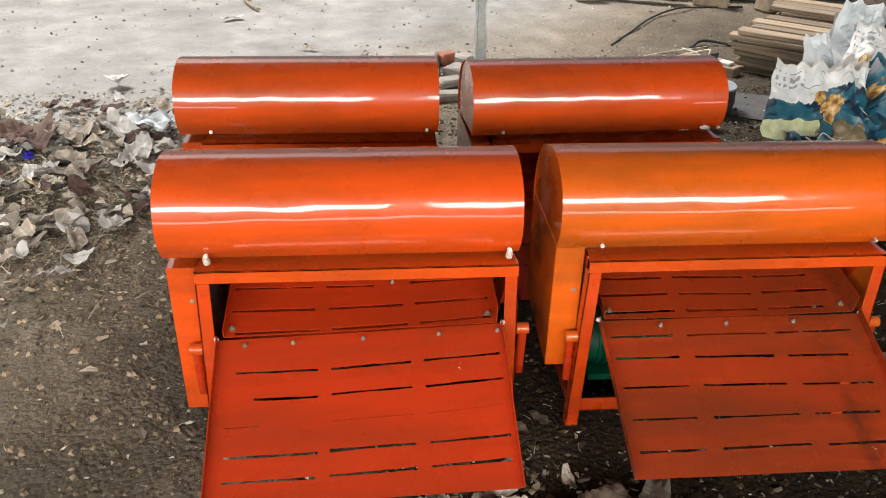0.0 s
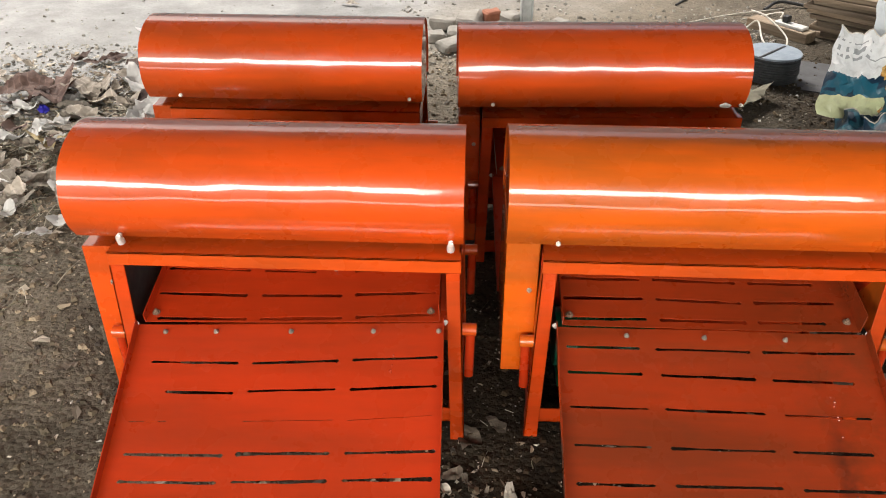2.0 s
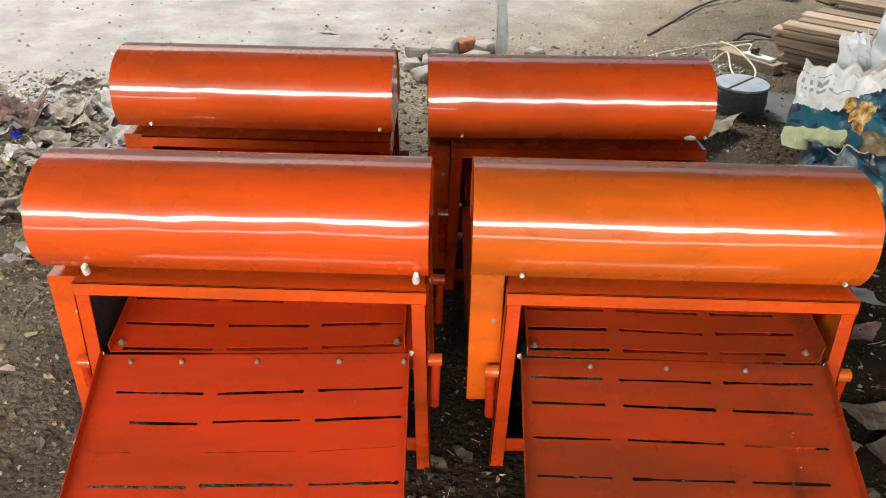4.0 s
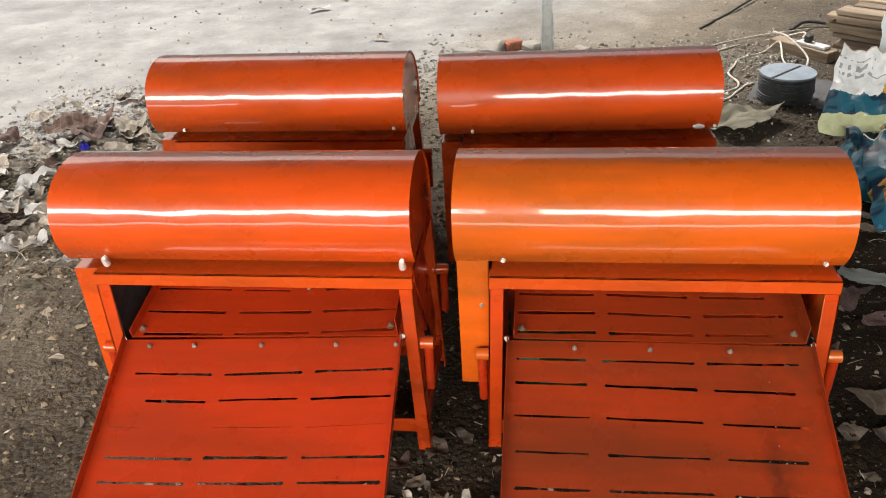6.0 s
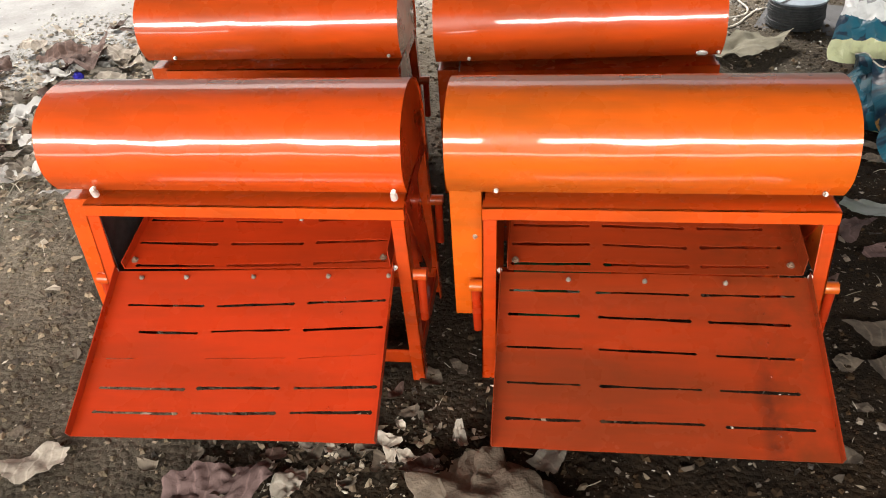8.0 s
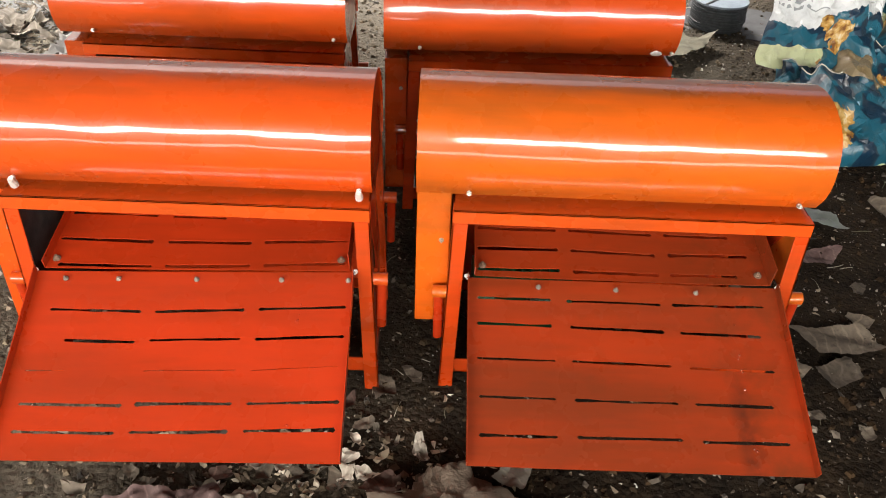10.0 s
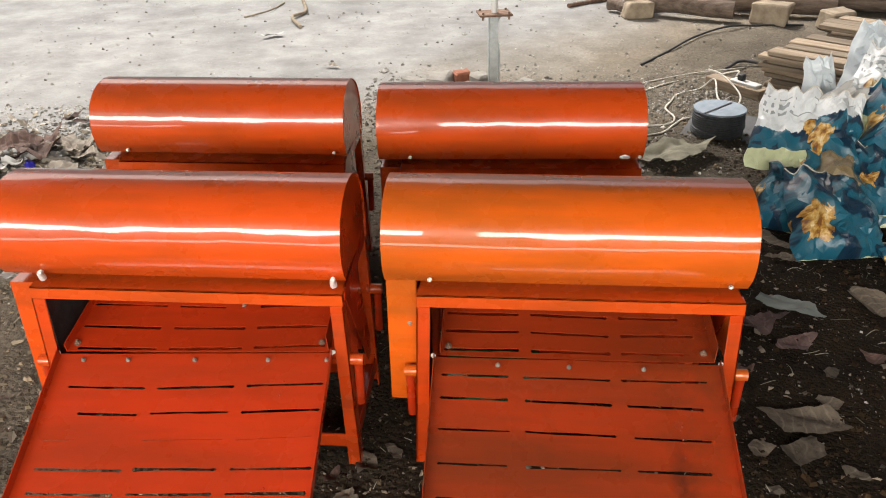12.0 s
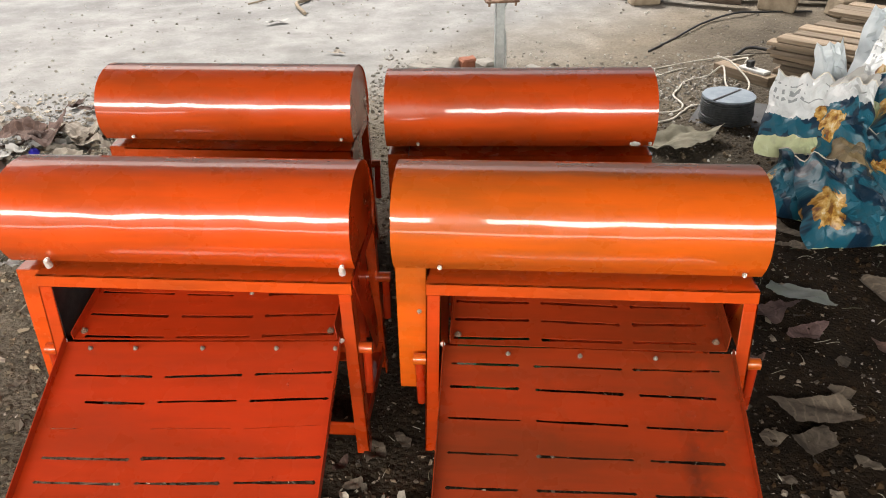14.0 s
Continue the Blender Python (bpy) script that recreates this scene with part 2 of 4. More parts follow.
def sack_print(name, lime, teal, patch, marks=True, brown=0.0):
    """Printed woven-plastic feed sack over its cloth: white head, fringed teal band, grain patch, pale lime foot; patch: centre and size as parts of the cloth."""
    m = Mat(name, 0.32)
    m.co = m.t.nodes.new("ShaderNodeTexCoord").outputs["UV"]
    u, v = m.axis(0), m.axis(1)
    v1 = m.math("ADD", v, m.math("MULTIPLY", m.math("SUBTRACT", m.noise(1.0, 2, 0.5, (13, 1.2, 1)), 0.5), 0.16))
    col = m.mix(m.ramp(m.noise(7, 4), (0.4, 0.0), (0.7, 0.5)), (0.74, 0.76, 0.77), (0.56, 0.60, 0.62))
    if marks:
        rows = m.ramp(v, (0.0, 0.0), (0.66, 1.0), (0.69, 0.0), (0.73, 1.0), (0.79, 0.0), (0.84, 1.0), (0.86, 0.0), hard=True)
        words = m.ramp(m.noise(1.0, 0, 0.5, (17, 3, 1)), (0.0, 0.0), (0.49, 0.7), hard=True)
        col = m.mix(m.math("MULTIPLY", rows, words), col, (0.13, 0.15, 0.16))
    blue = m.mix(m.ramp(m.noise(3.2, 2, 0.5, None, 0.7), (0.5, 0.0), (0.53, 1.0)), (0.016, 0.115, 0.175), (0.008, 0.03, 0.06))
    col = m.mix(m.math("LESS_THAN", v1, teal), col, blue)
    if brown:
        side = m.math("ADD", u, m.math("MULTIPLY", m.math("SUBTRACT", m.noise(3, 2), 0.5), 0.3))
        col = m.mix(m.math("LESS_THAN", side, brown), col, m.ramp(m.noise(9, 4), (0.3, (0.16, 0.11, 0.05)), (0.7, (0.36, 0.28, 0.16))))
    pu, pv, pr = patch
    du, dv = m.math("SUBTRACT", u, pu), m.math("SUBTRACT", v, pv)
    d = m.math("ADD", m.math("SQRT", m.math("ADD", m.math("MULTIPLY", du, du), m.math("MULTIPLY", dv, dv)), 0), m.math("MULTIPLY", m.math("SUBTRACT", m.noise(5, 3), 0.5), 0.45))
    grain = m.ramp(m.noise(11, 3, 0.6), (0.38, (0.20, 0.075, 0.02)), (0.48, (0.48, 0.25, 0.045)), (0.58, (0.66, 0.44, 0.16)), (0.68, (0.76, 0.66, 0.48)))
    col = m.mix(m.math("LESS_THAN", d, pr), col, grain)
    v2 = m.math("ADD", v, m.math("MULTIPLY", m.math("SUBTRACT", m.noise(3, 2), 0.5), 0.10))
    col = m.mix(m.math("LESS_THAN", v2, lime), col, (0.60, 0.65, 0.38))
    grime = m.ramp(m.noise(9, 5), (0.5, 0.0), (0.85, 0.4))
    col = m.mix(grime, col, (0.14, 0.125, 0.10))
    m.set("Base Color", col)
    return m.bump(m.noise(16, 3, 0.55, None, 1.0), 0.35, 0.01).m


SACK_WHITE = sack_print("printed_sack_white", 0.22, 0.46, (0.76, 0.50, 0.10))
SACK_TALL = sack_print("printed_sack_tall", 0.20, 0.42, (0.35, 0.48, 0.09))
SACK_OCHRE = sack_print("printed_sack_ochre", 0.04, 0.72, (0.26, 0.45, 0.18), False)
SACK_BROWN = sack_print("printed_sack_brown", 0.0, 1.2, (0.66, 0.42, 0.10), False, 0.45)
SACK_BLUE = sack_print("printed_sack_blue", 0.0, 1.2, (0.22, 0.34, 0.19), False)
SACK_TEAL = sack_print("printed_sack_teal", 0.0, 1.2, (0.04, 0.55, 0.08), False)


# ---- mesh helpers ----
def mesh_object(name, bm, mat, smooth=False):
    me = bpy.data.meshes.new(name)
    bm.normal_update()
    bm.to_mesh(me)
    bm.free()
    if mat:
        me.materials.append(mat)
    if smooth:
        me.shade_smooth()
        me.set_sharp_from_angle(angle=radians(38))
    return new(name, me)


def part(name, bm, mat, parent, label="", smooth=False):
    ob = mesh_object(name, bm, mat, smooth)
    ob.parent = parent
    return tagged(ob, label) if label else ob


def thing(name, label, category, m=None, group=""):
    ob = new(name)
    ob.empty_display_size = 0.1
    if m:
        ob.matrix_world = m
    return tagged(ob, label, category, group)


def box(bm, a, b, bevel=0.0, m=None):
    """A box between two corners, its edges rounded by bevel."""
    c = [(p + q) / 2 for p, q in zip(a, b)]
    s = [abs(q - p) for p, q in zip(a, b)]
    vs = bmesh.ops.create_cube(bm, size=1.0)["verts"]
    for v in vs:
        v.co = Vector((c[0] + v.co.x * s[0], c[1] + v.co.y * s[1], c[2] + v.co.z * s[2]))
    if bevel:
        es = list({e for v in vs for e in v.link_edges})
        vs = list({v for f in bmesh.ops.bevel(bm, geom=es, offset=bevel, segments=1, affect="EDGES")["faces"] for v in f.verts} | {v for v in vs if v.is_valid})
    if m:
        bmesh.ops.transform(bm, matrix=m, verts=[v for v in vs if v.is_valid])
    return bm


def B(a, b, bevel=0.0015, m=None):
    return box(bmesh.new(), a, b, bevel, m)


def rod(bm, a, b, r, seg=10, r2=None):
    a, b = Vector(a), Vector(b)
    q = (b - a).to_track_quat("Z", "Y").to_matrix().to_4x4()
    bmesh.ops.create_cone(bm, cap_ends=True, segments=seg, radius1=r, radius2=r if r2 is None else r2, depth=(b - a).length,
                          matrix=Matrix.Translation((a + b) / 2) @ q)
    return bm


def smooth_path(pts, n=8):
    """A Catmull-Rom run through points."""
    P = [Vector(p) for p in pts]
    P = [2 * P[0] - P[1], *P, 2 * P[-1] - P[-2]]
    out = []
    for i in range(1, len(P) - 2):
        for k in range(n):
            t = k / n
            a, b, c, d = P[i - 1 : i + 3]
            out.append(0.5 * ((2 * b) + (c - a) * t + (2 * a - 5 * b + 4 * c - d) * t * t + (3 * b - a - 3 * c + d) * t**3))
    return [*out, P[-2]]


def tube(bm, pts, r, seg=8, taper=1.0):
    """A round tube along a run of points."""
    rings = []
    for i, p in enumerate(pts):
        d = (pts[min(i + 1, len(pts) - 1)] - pts[max(i - 1, 0)]).normalized()
        q = d.to_track_quat("Z", "Y")
        k = r * (1 + (taper - 1) * i / (len(pts) - 1))
        rings.append([bm.verts.new(p + q @ Vector((k * math.cos(2 * math.pi * j / seg), k * math.sin(2 * math.pi * j / seg), 0))) for j in range(seg)])
    for u, v in zip(rings, rings[1:]):
        for j in range(seg):
            bm.faces.new((u[j], u[(j + 1) % seg], v[(j + 1) % seg], v[j]))
    bm.faces.new(rings[0][::-1])
    bm.faces.new(rings[-1])
    return bm


def prism(bm, outline, x0, x1):
    """A closed outline in y, z drawn out from x0 to x1."""
    a = [bm.verts.new((x0, y, z)) for y, z in outline]
    b = [bm.verts.new((x1, y, z)) for y, z in outline]
    n = len(outline)
    bm.faces.new(a[::-1])
    bm.faces.new(b)
    for i in range(n):
        bm.faces.new((a[i], a[(i + 1) % n], b[(i + 1) % n], b[i]))
    bmesh.ops.recalc_face_normals(bm, faces=bm.faces)
    return bm


def crumpled(bm, size, rng, m, folds=0.25, n=9, ragged=0.3, curl=0.0, narrow=1.0):
    """A torn, creased sheet with a cornered outline, laid at m."""
    off = Vector((rng.uniform(-50, 50), rng.uniform(-50, 50), 0))
    k = rng.randint(6, 9)
    corners = []
    for c in range(k):
        a = math.tau * (c + rng.uniform(-0.3, 0.3)) / k
        r = 1 + ragged * rng.uniform(-1.3, 0.6)
        corners.append(Vector((r * math.cos(a), r * math.sin(a), 0)))
    bend = rng.uniform(0, math.tau)
    ca, sa, k0, k1 = math.cos(bend), math.sin(bend), rng.uniform(-0.4, 0.4), rng.uniform(-0.5, 0.5)
    corners.sort(key=lambda p: math.atan2(p.y, p.x) % math.tau)

    def reach(a):
        d = Vector((math.cos(a), math.sin(a), 0))
        for p, q in zip(corners, corners[1:] + corners[:1]):
            e = q - p
            det = d.x * e.y - d.y * e.x
            if abs(det) < 1e-9:
                continue
            t, w = (p.x * e.y - p.y * e.x) / det, (p.x * d.y - p.y * d.x) / det
            if t > 0 and -1e-6 <= w <= 1 + 1e-6:
                return t * (1 + 0.10 * noise.noise(d * 5 + off))
        return 0.8

    rows = []
    for i in range(n):
        row = []
        for j in range(n):
            u, v = 2 * i / (n - 1) - 1, 2 * j / (n - 1) - 1
            a, r = math.atan2(v, u), max(abs(u), abs(v))
            rr = r * reach(a)
            x, y = rr * math.cos(a), rr * math.sin(a) * narrow
            s = x * ca + y * sa
            ridge = 0.9 * abs(s - k0) - 0.55 * max(0.0, abs(s - k0) - 0.45) + 0.35 * abs(y * ca - x * sa - k1)
            h = folds * (ridge + 0.55 * noise.noise(Vector((x * 1.4, y * 1.4, 2)) + off) + 0.4 * abs(noise.noise(Vector((x * 2.6, y * 2.6, 7)) + off)) + 0.10 * noise.noise(Vector((x * 8, y * 8, 2)) + off)) + curl * (s * s + 0.3 * y * y)
            row.append(bm.verts.new(m @ Vector((x * size / 2, y * size / 2, max(0.0, h) * size / 2 + 0.002))))
        rows.append(row)
    for i in range(n - 1):
        for j in range(n - 1):
            bm.faces.new((rows[i][j], rows[i + 1][j], rows[i + 1][j + 1], rows[i][j + 1]))
    return bm


def lump(bm, size, rng, m, rough=0.35, sub=2, freq=1.4, facet=0.45):
    """An uneven stone or block-like lump resting on its base."""
    off = Vector((rng.uniform(-50, 50), rng.uniform(-50, 50), rng.uniform(-50, 50)))
    vs = bmesh.ops.create_icosphere(bm, subdivisions=sub, radius=1)["verts"]
    for v in vs:
        d = v.co.normalized()
        k = 1 + rough * noise.noise(d * freq + off) + 0.4 * rough * noise.noise(d * freq * 3 + off) + 0.22 * rough * abs(noise.noise(d * freq * 8 + off))
        c = Vector((d.x * k * size[0] / 2, d.y * k * size[1] / 2, d.z * k * size[2] / 2))
        if facet:
            cell = noise.voronoi(d * 1.6 + off)[0]
            c *= 1 + facet * (min(0.6, cell[1] - cell[0]) - 0.25)
        c.z = max(c.z, -0.42 * size[2])
        v.co = m @ (c + Vector((0, 0, 0.4 * size[2])))
    return bm


# ---- ground, roof and walls ----
def ground_z(x, y):
    h = 0.012 * noise.noise(Vector((x * 2.1, y * 2.1, 0))) + 0.007 * noise.noise(Vector((x * 7, y * 7, 4))) + 0.004 * noise.noise(Vector((x * 22, y * 22, 9)))
    far = min(1.0, max(0.0, (y - 2.5) / 3))
    return h - 0.006 + 0.02 * far * noise.noise(Vector((x * 0.8, y * 0.8, 2)))


def build_ground():
    def run(a, b, step, reach):
        core = list(np.arange(a, b, step))
        lo, hi, d = [], [], step
        while d < reach:
            d *= 1.35
            lo.append((lo[-1] if lo else a) - d)
            hi.append((hi[-1] if hi else b) + d)
        return lo[::-1] + core + hi

    xs, ys = run(-2.2, 3.4, 0.022, 300), run(-1.0, 5.2, 0.025, 300)
    verts = [(x, y, ground_z(x, y)) for x in xs for y in ys]
    n = len(ys)
    faces = [(i * n + j, (i + 1) * n + j, (i + 1) * n + j + 1, i * n + j + 1) for i in range(len(xs) - 1) for j in range(n - 1)]
    me = bpy.data.meshes.new("ground")
    me.from_pydata(verts, [], faces)
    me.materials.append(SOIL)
    me.shade_smooth()
    return tagged(new("ground", me), "bare trodden earth yard with dust and litter", "ground", kind="structure")


build_ground()

# An unseen shed is added to shape the light: a roof, a wall behind with a long opening, and walls to the sides.
ROOF_Z = 3.2
bmr = bmesh.new()
box(bmr, (-7.2, BAY_Y - 0.2, ROOF_Z), (5.3, 0.2, ROOF_Z + 0.06))
box(bmr, (-2.4, 0.2, ROOF_Z + 0.003), (5.3, 4.2, ROOF_Z + 0.063))
tagged(mesh_object("ceiling", bmr, ROOF), "unseen dark shed roof, added to hold back the sky", "ceiling", kind="structure")
tagged(mesh_object("wall_west", B((-7.2, BAY_Y - 0.2, -0.1), (-7.003, 0.2, ROOF_Z - 0.003), 0), WALL), "plain dark unseen wall, added to cut light from the left", "wall", kind="structure")
bmw = bmesh.new()
for lo, hi in (((-7, BAY_Y - 0.2, ADDED_GAP[2]), (5.1, BAY_Y, BAY[0])), ((-7, BAY_Y - 0.2, -0.1), (ADDED_GAP[0], BAY_Y, ADDED_GAP[2])), ((ADDED_GAP[1], BAY_Y - 0.2, -0.1), (5.1, BAY_Y, ADDED_GAP[2])), ((-7, BAY_Y - 0.2, BAY[1]), (5.1, BAY_Y, ROOF_Z - 0.003)), ((0.42, BAY_Y - 0.2, BAY[0]), (0.98, BAY_Y, BAY[1])), ((4.3, BAY_Y - 0.2, BAY[0]), (5.1, BAY_Y, BAY[1])),
               ((-7, BAY_Y - 0.2, BAY[0]), (-6.3, BAY_Y, BAY[1]))):
    box(bmw, lo, hi)
tagged(mesh_object("wall_south", bmw, WALL), "plain dark unseen wall, added with a low gap and a long high opening", "wall", kind="structure")
tagged(mesh_object("wall_east", B((5.103, BAY_Y - 0.2, -0.1), (5.3, 4.2, ROOF_Z - 0.003), 0), WALL), "plain dark unseen wall, added to darken the right side", "wall", kind="structure")


# unseen wall, added to give the hood crests a pale reflection
tagged(mesh_object("wall_north", B((-30, 12.0, -0.1), (30, 12.3, 4.5), 0), plain("pale_wall", (0.52, 0.51, 0.47), (0.66, 0.64, 0.58), 0.95, 1.2)), "plain pale unseen wall, added beyond the yard for the hoods' reflections", "wall", kind="structure")


# ---- the threshing machines ----
HOOD = ((0.040, 0.519), (0.016, 0.555), (0.005, 0.595), (0.010, 0.640), (0.033, 0.684), (0.085, 0.716), (0.150, 0.727), (0.220, 0.714), (0.290, 0.675), (0.334, 0.61), (0.346, 0.55), (0.340, 0.50))
DEPTH = 0.36                                    # front posts to rear posts


def hood_outline(inner=0.0):
    """The hood's section from the front lip over the top to the back lip, drawn in by inner."""
    run = [Vector((y, z, 0)) for y, z in HOOD]
    pts = smooth_path(run, 5)
    out = []
    for i, p in enumerate(pts):
        d = (pts[min(i + 1, len(pts) - 1)] - pts[max(i - 1, 0)]).normalized()
        out.append((p.x + d.y * inner, p.y - d.x * inner))
    return out


def slotted(width, length, cuts, rng, thick=0.002, tall=0.0078, n=150):
    """A steel plate from v = 0 to v = length with hand-cut slots: rows of (open, slots), each slot (from, to) as parts of the width and its two ends' v in metres."""
    us = [k / n for k in range(n + 1)]
    seed = rng.uniform(0, 50)

    def sag(u, v):
        return 0.004 * noise.noise(Vector((u * 2.2, v * 5, seed))) - 0.002

    lines = [([0.0] * (n + 1), [0.0] * (n + 1))]
    for wide, slots in cuts:
        lo = [float(np.interp(u, [k for q in slots for k in q[:2]], [k for q in slots for k in q[2:]])) for u in us]
        hi = list(lo)
        for s0, s1, v0, v1 in slots:
            gap = tall * wide * rng.uniform(0.85, 1.1)
            for k, u in enumerate(us):
                if s0 < u < s1:
                    mid = lo[k] + 0.0013 * noise.noise(Vector((u * 9, v0 * 40, seed)))
                    h = gap * (0.8 + 0.4 * noise.noise(Vector((u * 14, v0 * 60, seed + 9))))
                    if u < s0 + 1.6 / n or u > s1 - 1.6 / n:
                        h *= 1.25
                    lo[k], hi[k] = mid - h / 2, mid + h / 2
        lines.append((lo, hi))
    lines.append(([length] * (n + 1), [length] * (n + 1)))
    bm = bmesh.new()
    for (_, a), (b, _) in zip(lines, lines[1:]):
        grid = []
        for z in (0.0, -thick):
            for edge in (a, b):
                grid.append([bm.verts.new((width * u, v, z + sag(u, v))) for u, v in zip(us, edge)])
        ta, tb, ba, bb = grid
        for k in range(n):
            bm.faces.new((ta[k], ta[k + 1], tb[k + 1], tb[k]))
            bm.faces.new((ba[k], bb[k], bb[k + 1], ba[k + 1]))
            bm.faces.new((ta[k], ba[k], ba[k + 1], ta[k + 1]))
            bm.faces.new((tb[k], tb[k + 1], bb[k + 1], bb[k]))
    bmesh.ops.remove_doubles(bm, verts=bm.verts, dist=1e-5)
    return bm


def even_rows(vs, opens):
    """Plain slot rows, three slots each."""
    return [(o, [(0.04, 0.29, v, v), (0.33, 0.63, v, v), (0.68, 0.95, v, v)]) for v, o in zip(vs, opens)]


def screw(parent, x, y, z, tilt, mat=None, r=0.0044, name="screw"):
    bm = bmesh.new()
    bmesh.ops.create_cone(bm, cap_ends=True, segments=6, radius1=r, radius2=r * 0.92, depth=0.005, matrix=Matrix.Translation((0, 0, 0.0025)))
    bmesh.ops.create_cone(bm, cap_ends=True, segments=8, radius1=r * 0.5, radius2=r * 0.45, depth=0.006, matrix=Matrix.Translation((0, 0, 0.007)))
    bmesh.ops.create_cone(bm, cap_ends=True, segments=12, radius1=r * 1.35, radius2=r * 1.3, depth=0.0015, matrix=Matrix.Translation((0, 0, 0.0007)))
    bmesh.ops.transform(bm, matrix=pose(x, y, z, tilt), verts=bm.verts)
    return part(name, bm, mat or ZINC, parent)


def angle_iron(a, b, flange, side, wall=0.004):
    """An L section between two points; side: the two outward flange directions."""
    bm = bmesh.new()
    a, b = Vector(a), Vector(b)
    for d, other in (side, side[::-1]):
        d, other = Vector(d), Vector(other)
        lo, hi = a.copy(), b + d * flange + other * wall
        box(bm, [min(p, q) for p, q in zip(lo, hi)], [max(p, q) for p, q in zip(lo, hi)], 0.0008)
    return bm


def machine(label, m, seed, W=0.75, hood=(-0.07, 0.757), hinge=0.315, drop=0.165, run=0.36, bolts=(0.028, 0.728), guard_bottom=0.06,
            guard_closed=False, motor=False, plates=None, coat=None, studs=False, sockets=(0.277, 0.312), tilt=0.0, chute_x=(0.035, 0.715), clen=0.396,
            cuts=even_rows((0.05, 0.11, 0.19, 0.27, 0.35), (1, 1, 0.8, 1, 1)), inner_cuts=even_rows((0.02, 0.085, 0.145, 0.2, 0.26), (1.3,) * 5), screws=(0.226, 0.477, 0.737), back_screw=False, side_sheet=False, chipped=False):
    rng = random.Random(seed)
    top = 0.503
    ob = thing("threshing_machine", label, "threshing machine", m, "threshing machines in two rows")
    plates, coat = plates or ORANGE_RED, coat or ORANGE
    F = 0.032
    # frame: four posts, rails
    for x, sx in ((0.0, 1), (W, -1)):
        for y, sy in ((0.0, 1), (DEPTH, -1)):
            part("post", angle_iron((x, y, -0.02), (x, y, top - F - 0.0006), F, ((sx, 0, 0), (0, sy, 0))), FRAME, ob)
    part("top_rail", angle_iron((0, 0, top), (W, 0, top), F, ((0, 1, 0), (0, 0, -1))), ORANGE, ob)
    part("top_flange", B((0.004, F - 0.001, top - 0.0046), (W - 0.004, 0.078, top - 0.0006), 0), ORANGE, ob)
    part("top_rail", angle_iron((0, DEPTH, top), (W, DEPTH, top), F, ((0, -1, 0), (0, 0, -1))), ORANGE, ob)
    for x, sx in ((0.0, 1), (W, -1)):
        part("side_rail", angle_iron((x, F, top - 0.001), (x, DEPTH - F, top - 0.001), F, ((sx, 0, 0), (0, 0, -1))), ORANGE_RED, ob)
        part("side_rail", angle_iron((x + sx * 0.005, 0.005, 0.045), (x + sx * 0.005, DEPTH - 0.005, 0.045), F, ((sx, 0, 0), (0, 0, 1))), ORANGE_RED, ob)
    for y, sy in ((0.005, 1), (DEPTH - 0.005, -1)):
        part("lower_rail", angle_iron((0.005, y, 0.04), (W - 0.005, y, 0.04), 0.042, ((0, sy, 0), (0, 0, 1))), FRAME, ob)
    # the legs stand a little splayed
    for leg in ob.children:
        for v in leg.data.vertices:
            v.co.x += (2 * v.co.x / W - 1) * 0.015 * max(0.0, 1 - v.co.z / top)
    # carrying sockets with hanging handles at the four corners
    for x, s, sz in ((0.0, -1, sockets[0]), (W, 1, sockets[1])):
        for y in (0.016, DEPTH - 0.016):
            bm = rod(bmesh.new(), (x - s * 0.004, y, sz), (x + s * 0.037, y, sz), 0.0145, 14)
            part("socket", bm, coat, ob, smooth=True)
            bm = rod(bmesh.new(), (x + s * 0.024, y, sz - 0.008), (x + s * 0.022, y + 0.004, sz - 0.135), 0.011, 12)
            part("handle", bm, ORANGE_RED, ob, smooth=True)
    # hood: a rolled sheet with a wall, and its two ends
    outer, inner = hood_outline(), hood_outline(0.003)
    loop, nx = outer + inner[::-1], 48
    bm = bmesh.new()
    rings = []
    for i in range(nx + 1):
        x = hood[0] + (hood[1] - hood[0]) * i / nx
        ring = []
        for y, z in loop:
            w = 0.0013 * noise.noise(Vector((x * 3.2, y * 5 + z * 5, seed))) + 0.0008 * noise.noise(Vector((x * 11, y * 16 + z * 16, seed + 7)))
            ring.append(bm.verts.new((x, y - w, z + 0.6 * w)))
        rings.append(ring)
    for u, v in zip(rings, rings[1:]):
        for j in range(len(loop)):
            k = (j + 1) % len(loop)
            bm.faces.new((u[j], u[k], v[k], v[j]))
    half = len(outer)
    for ring in (rings[0], rings[-1]):
        for j in range(half - 1):
            bm.faces.new((ring[j], ring[j + 1], ring[2 * half - 2 - j], ring[2 * half - 1 - j]))
    bmesh.ops.recalc_face_normals(bm, faces=bm.faces)
    part("hood", bm, coat, ob, "glossy rolled sheet hood", smooth=True)
    for x in (hood[0] + 0.004, hood[1] - 0.006):
        part("end_plate", prism(bmesh.new(), hood_outline(0.0035), x, x + 0.0025), coat, ob)
    # bolts on the front lip
    for i, x in enumerate(bolts):
        bm = rod(bmesh.new(), (x, 0.026, 0.532), (x, 0.013, 0.536), 0.0036, 8)
        rod(bm, (x, 0.024, 0.5325), (x, 0.019, 0.534), 0.0058, 6)
        if studs:
            rod(bm, (x, 0.023, 0.514), (x, 0.019, 0.524), 0.0085, 8)
            rod(bm, (x, 0.019, 0.522), (x, 0.012, 0.535), 0.0082, 8, 0.006)
        part("bolt", bm, WHITE_BOLT if studs else ZINC, ob, "bright bolt on the hood's lip")
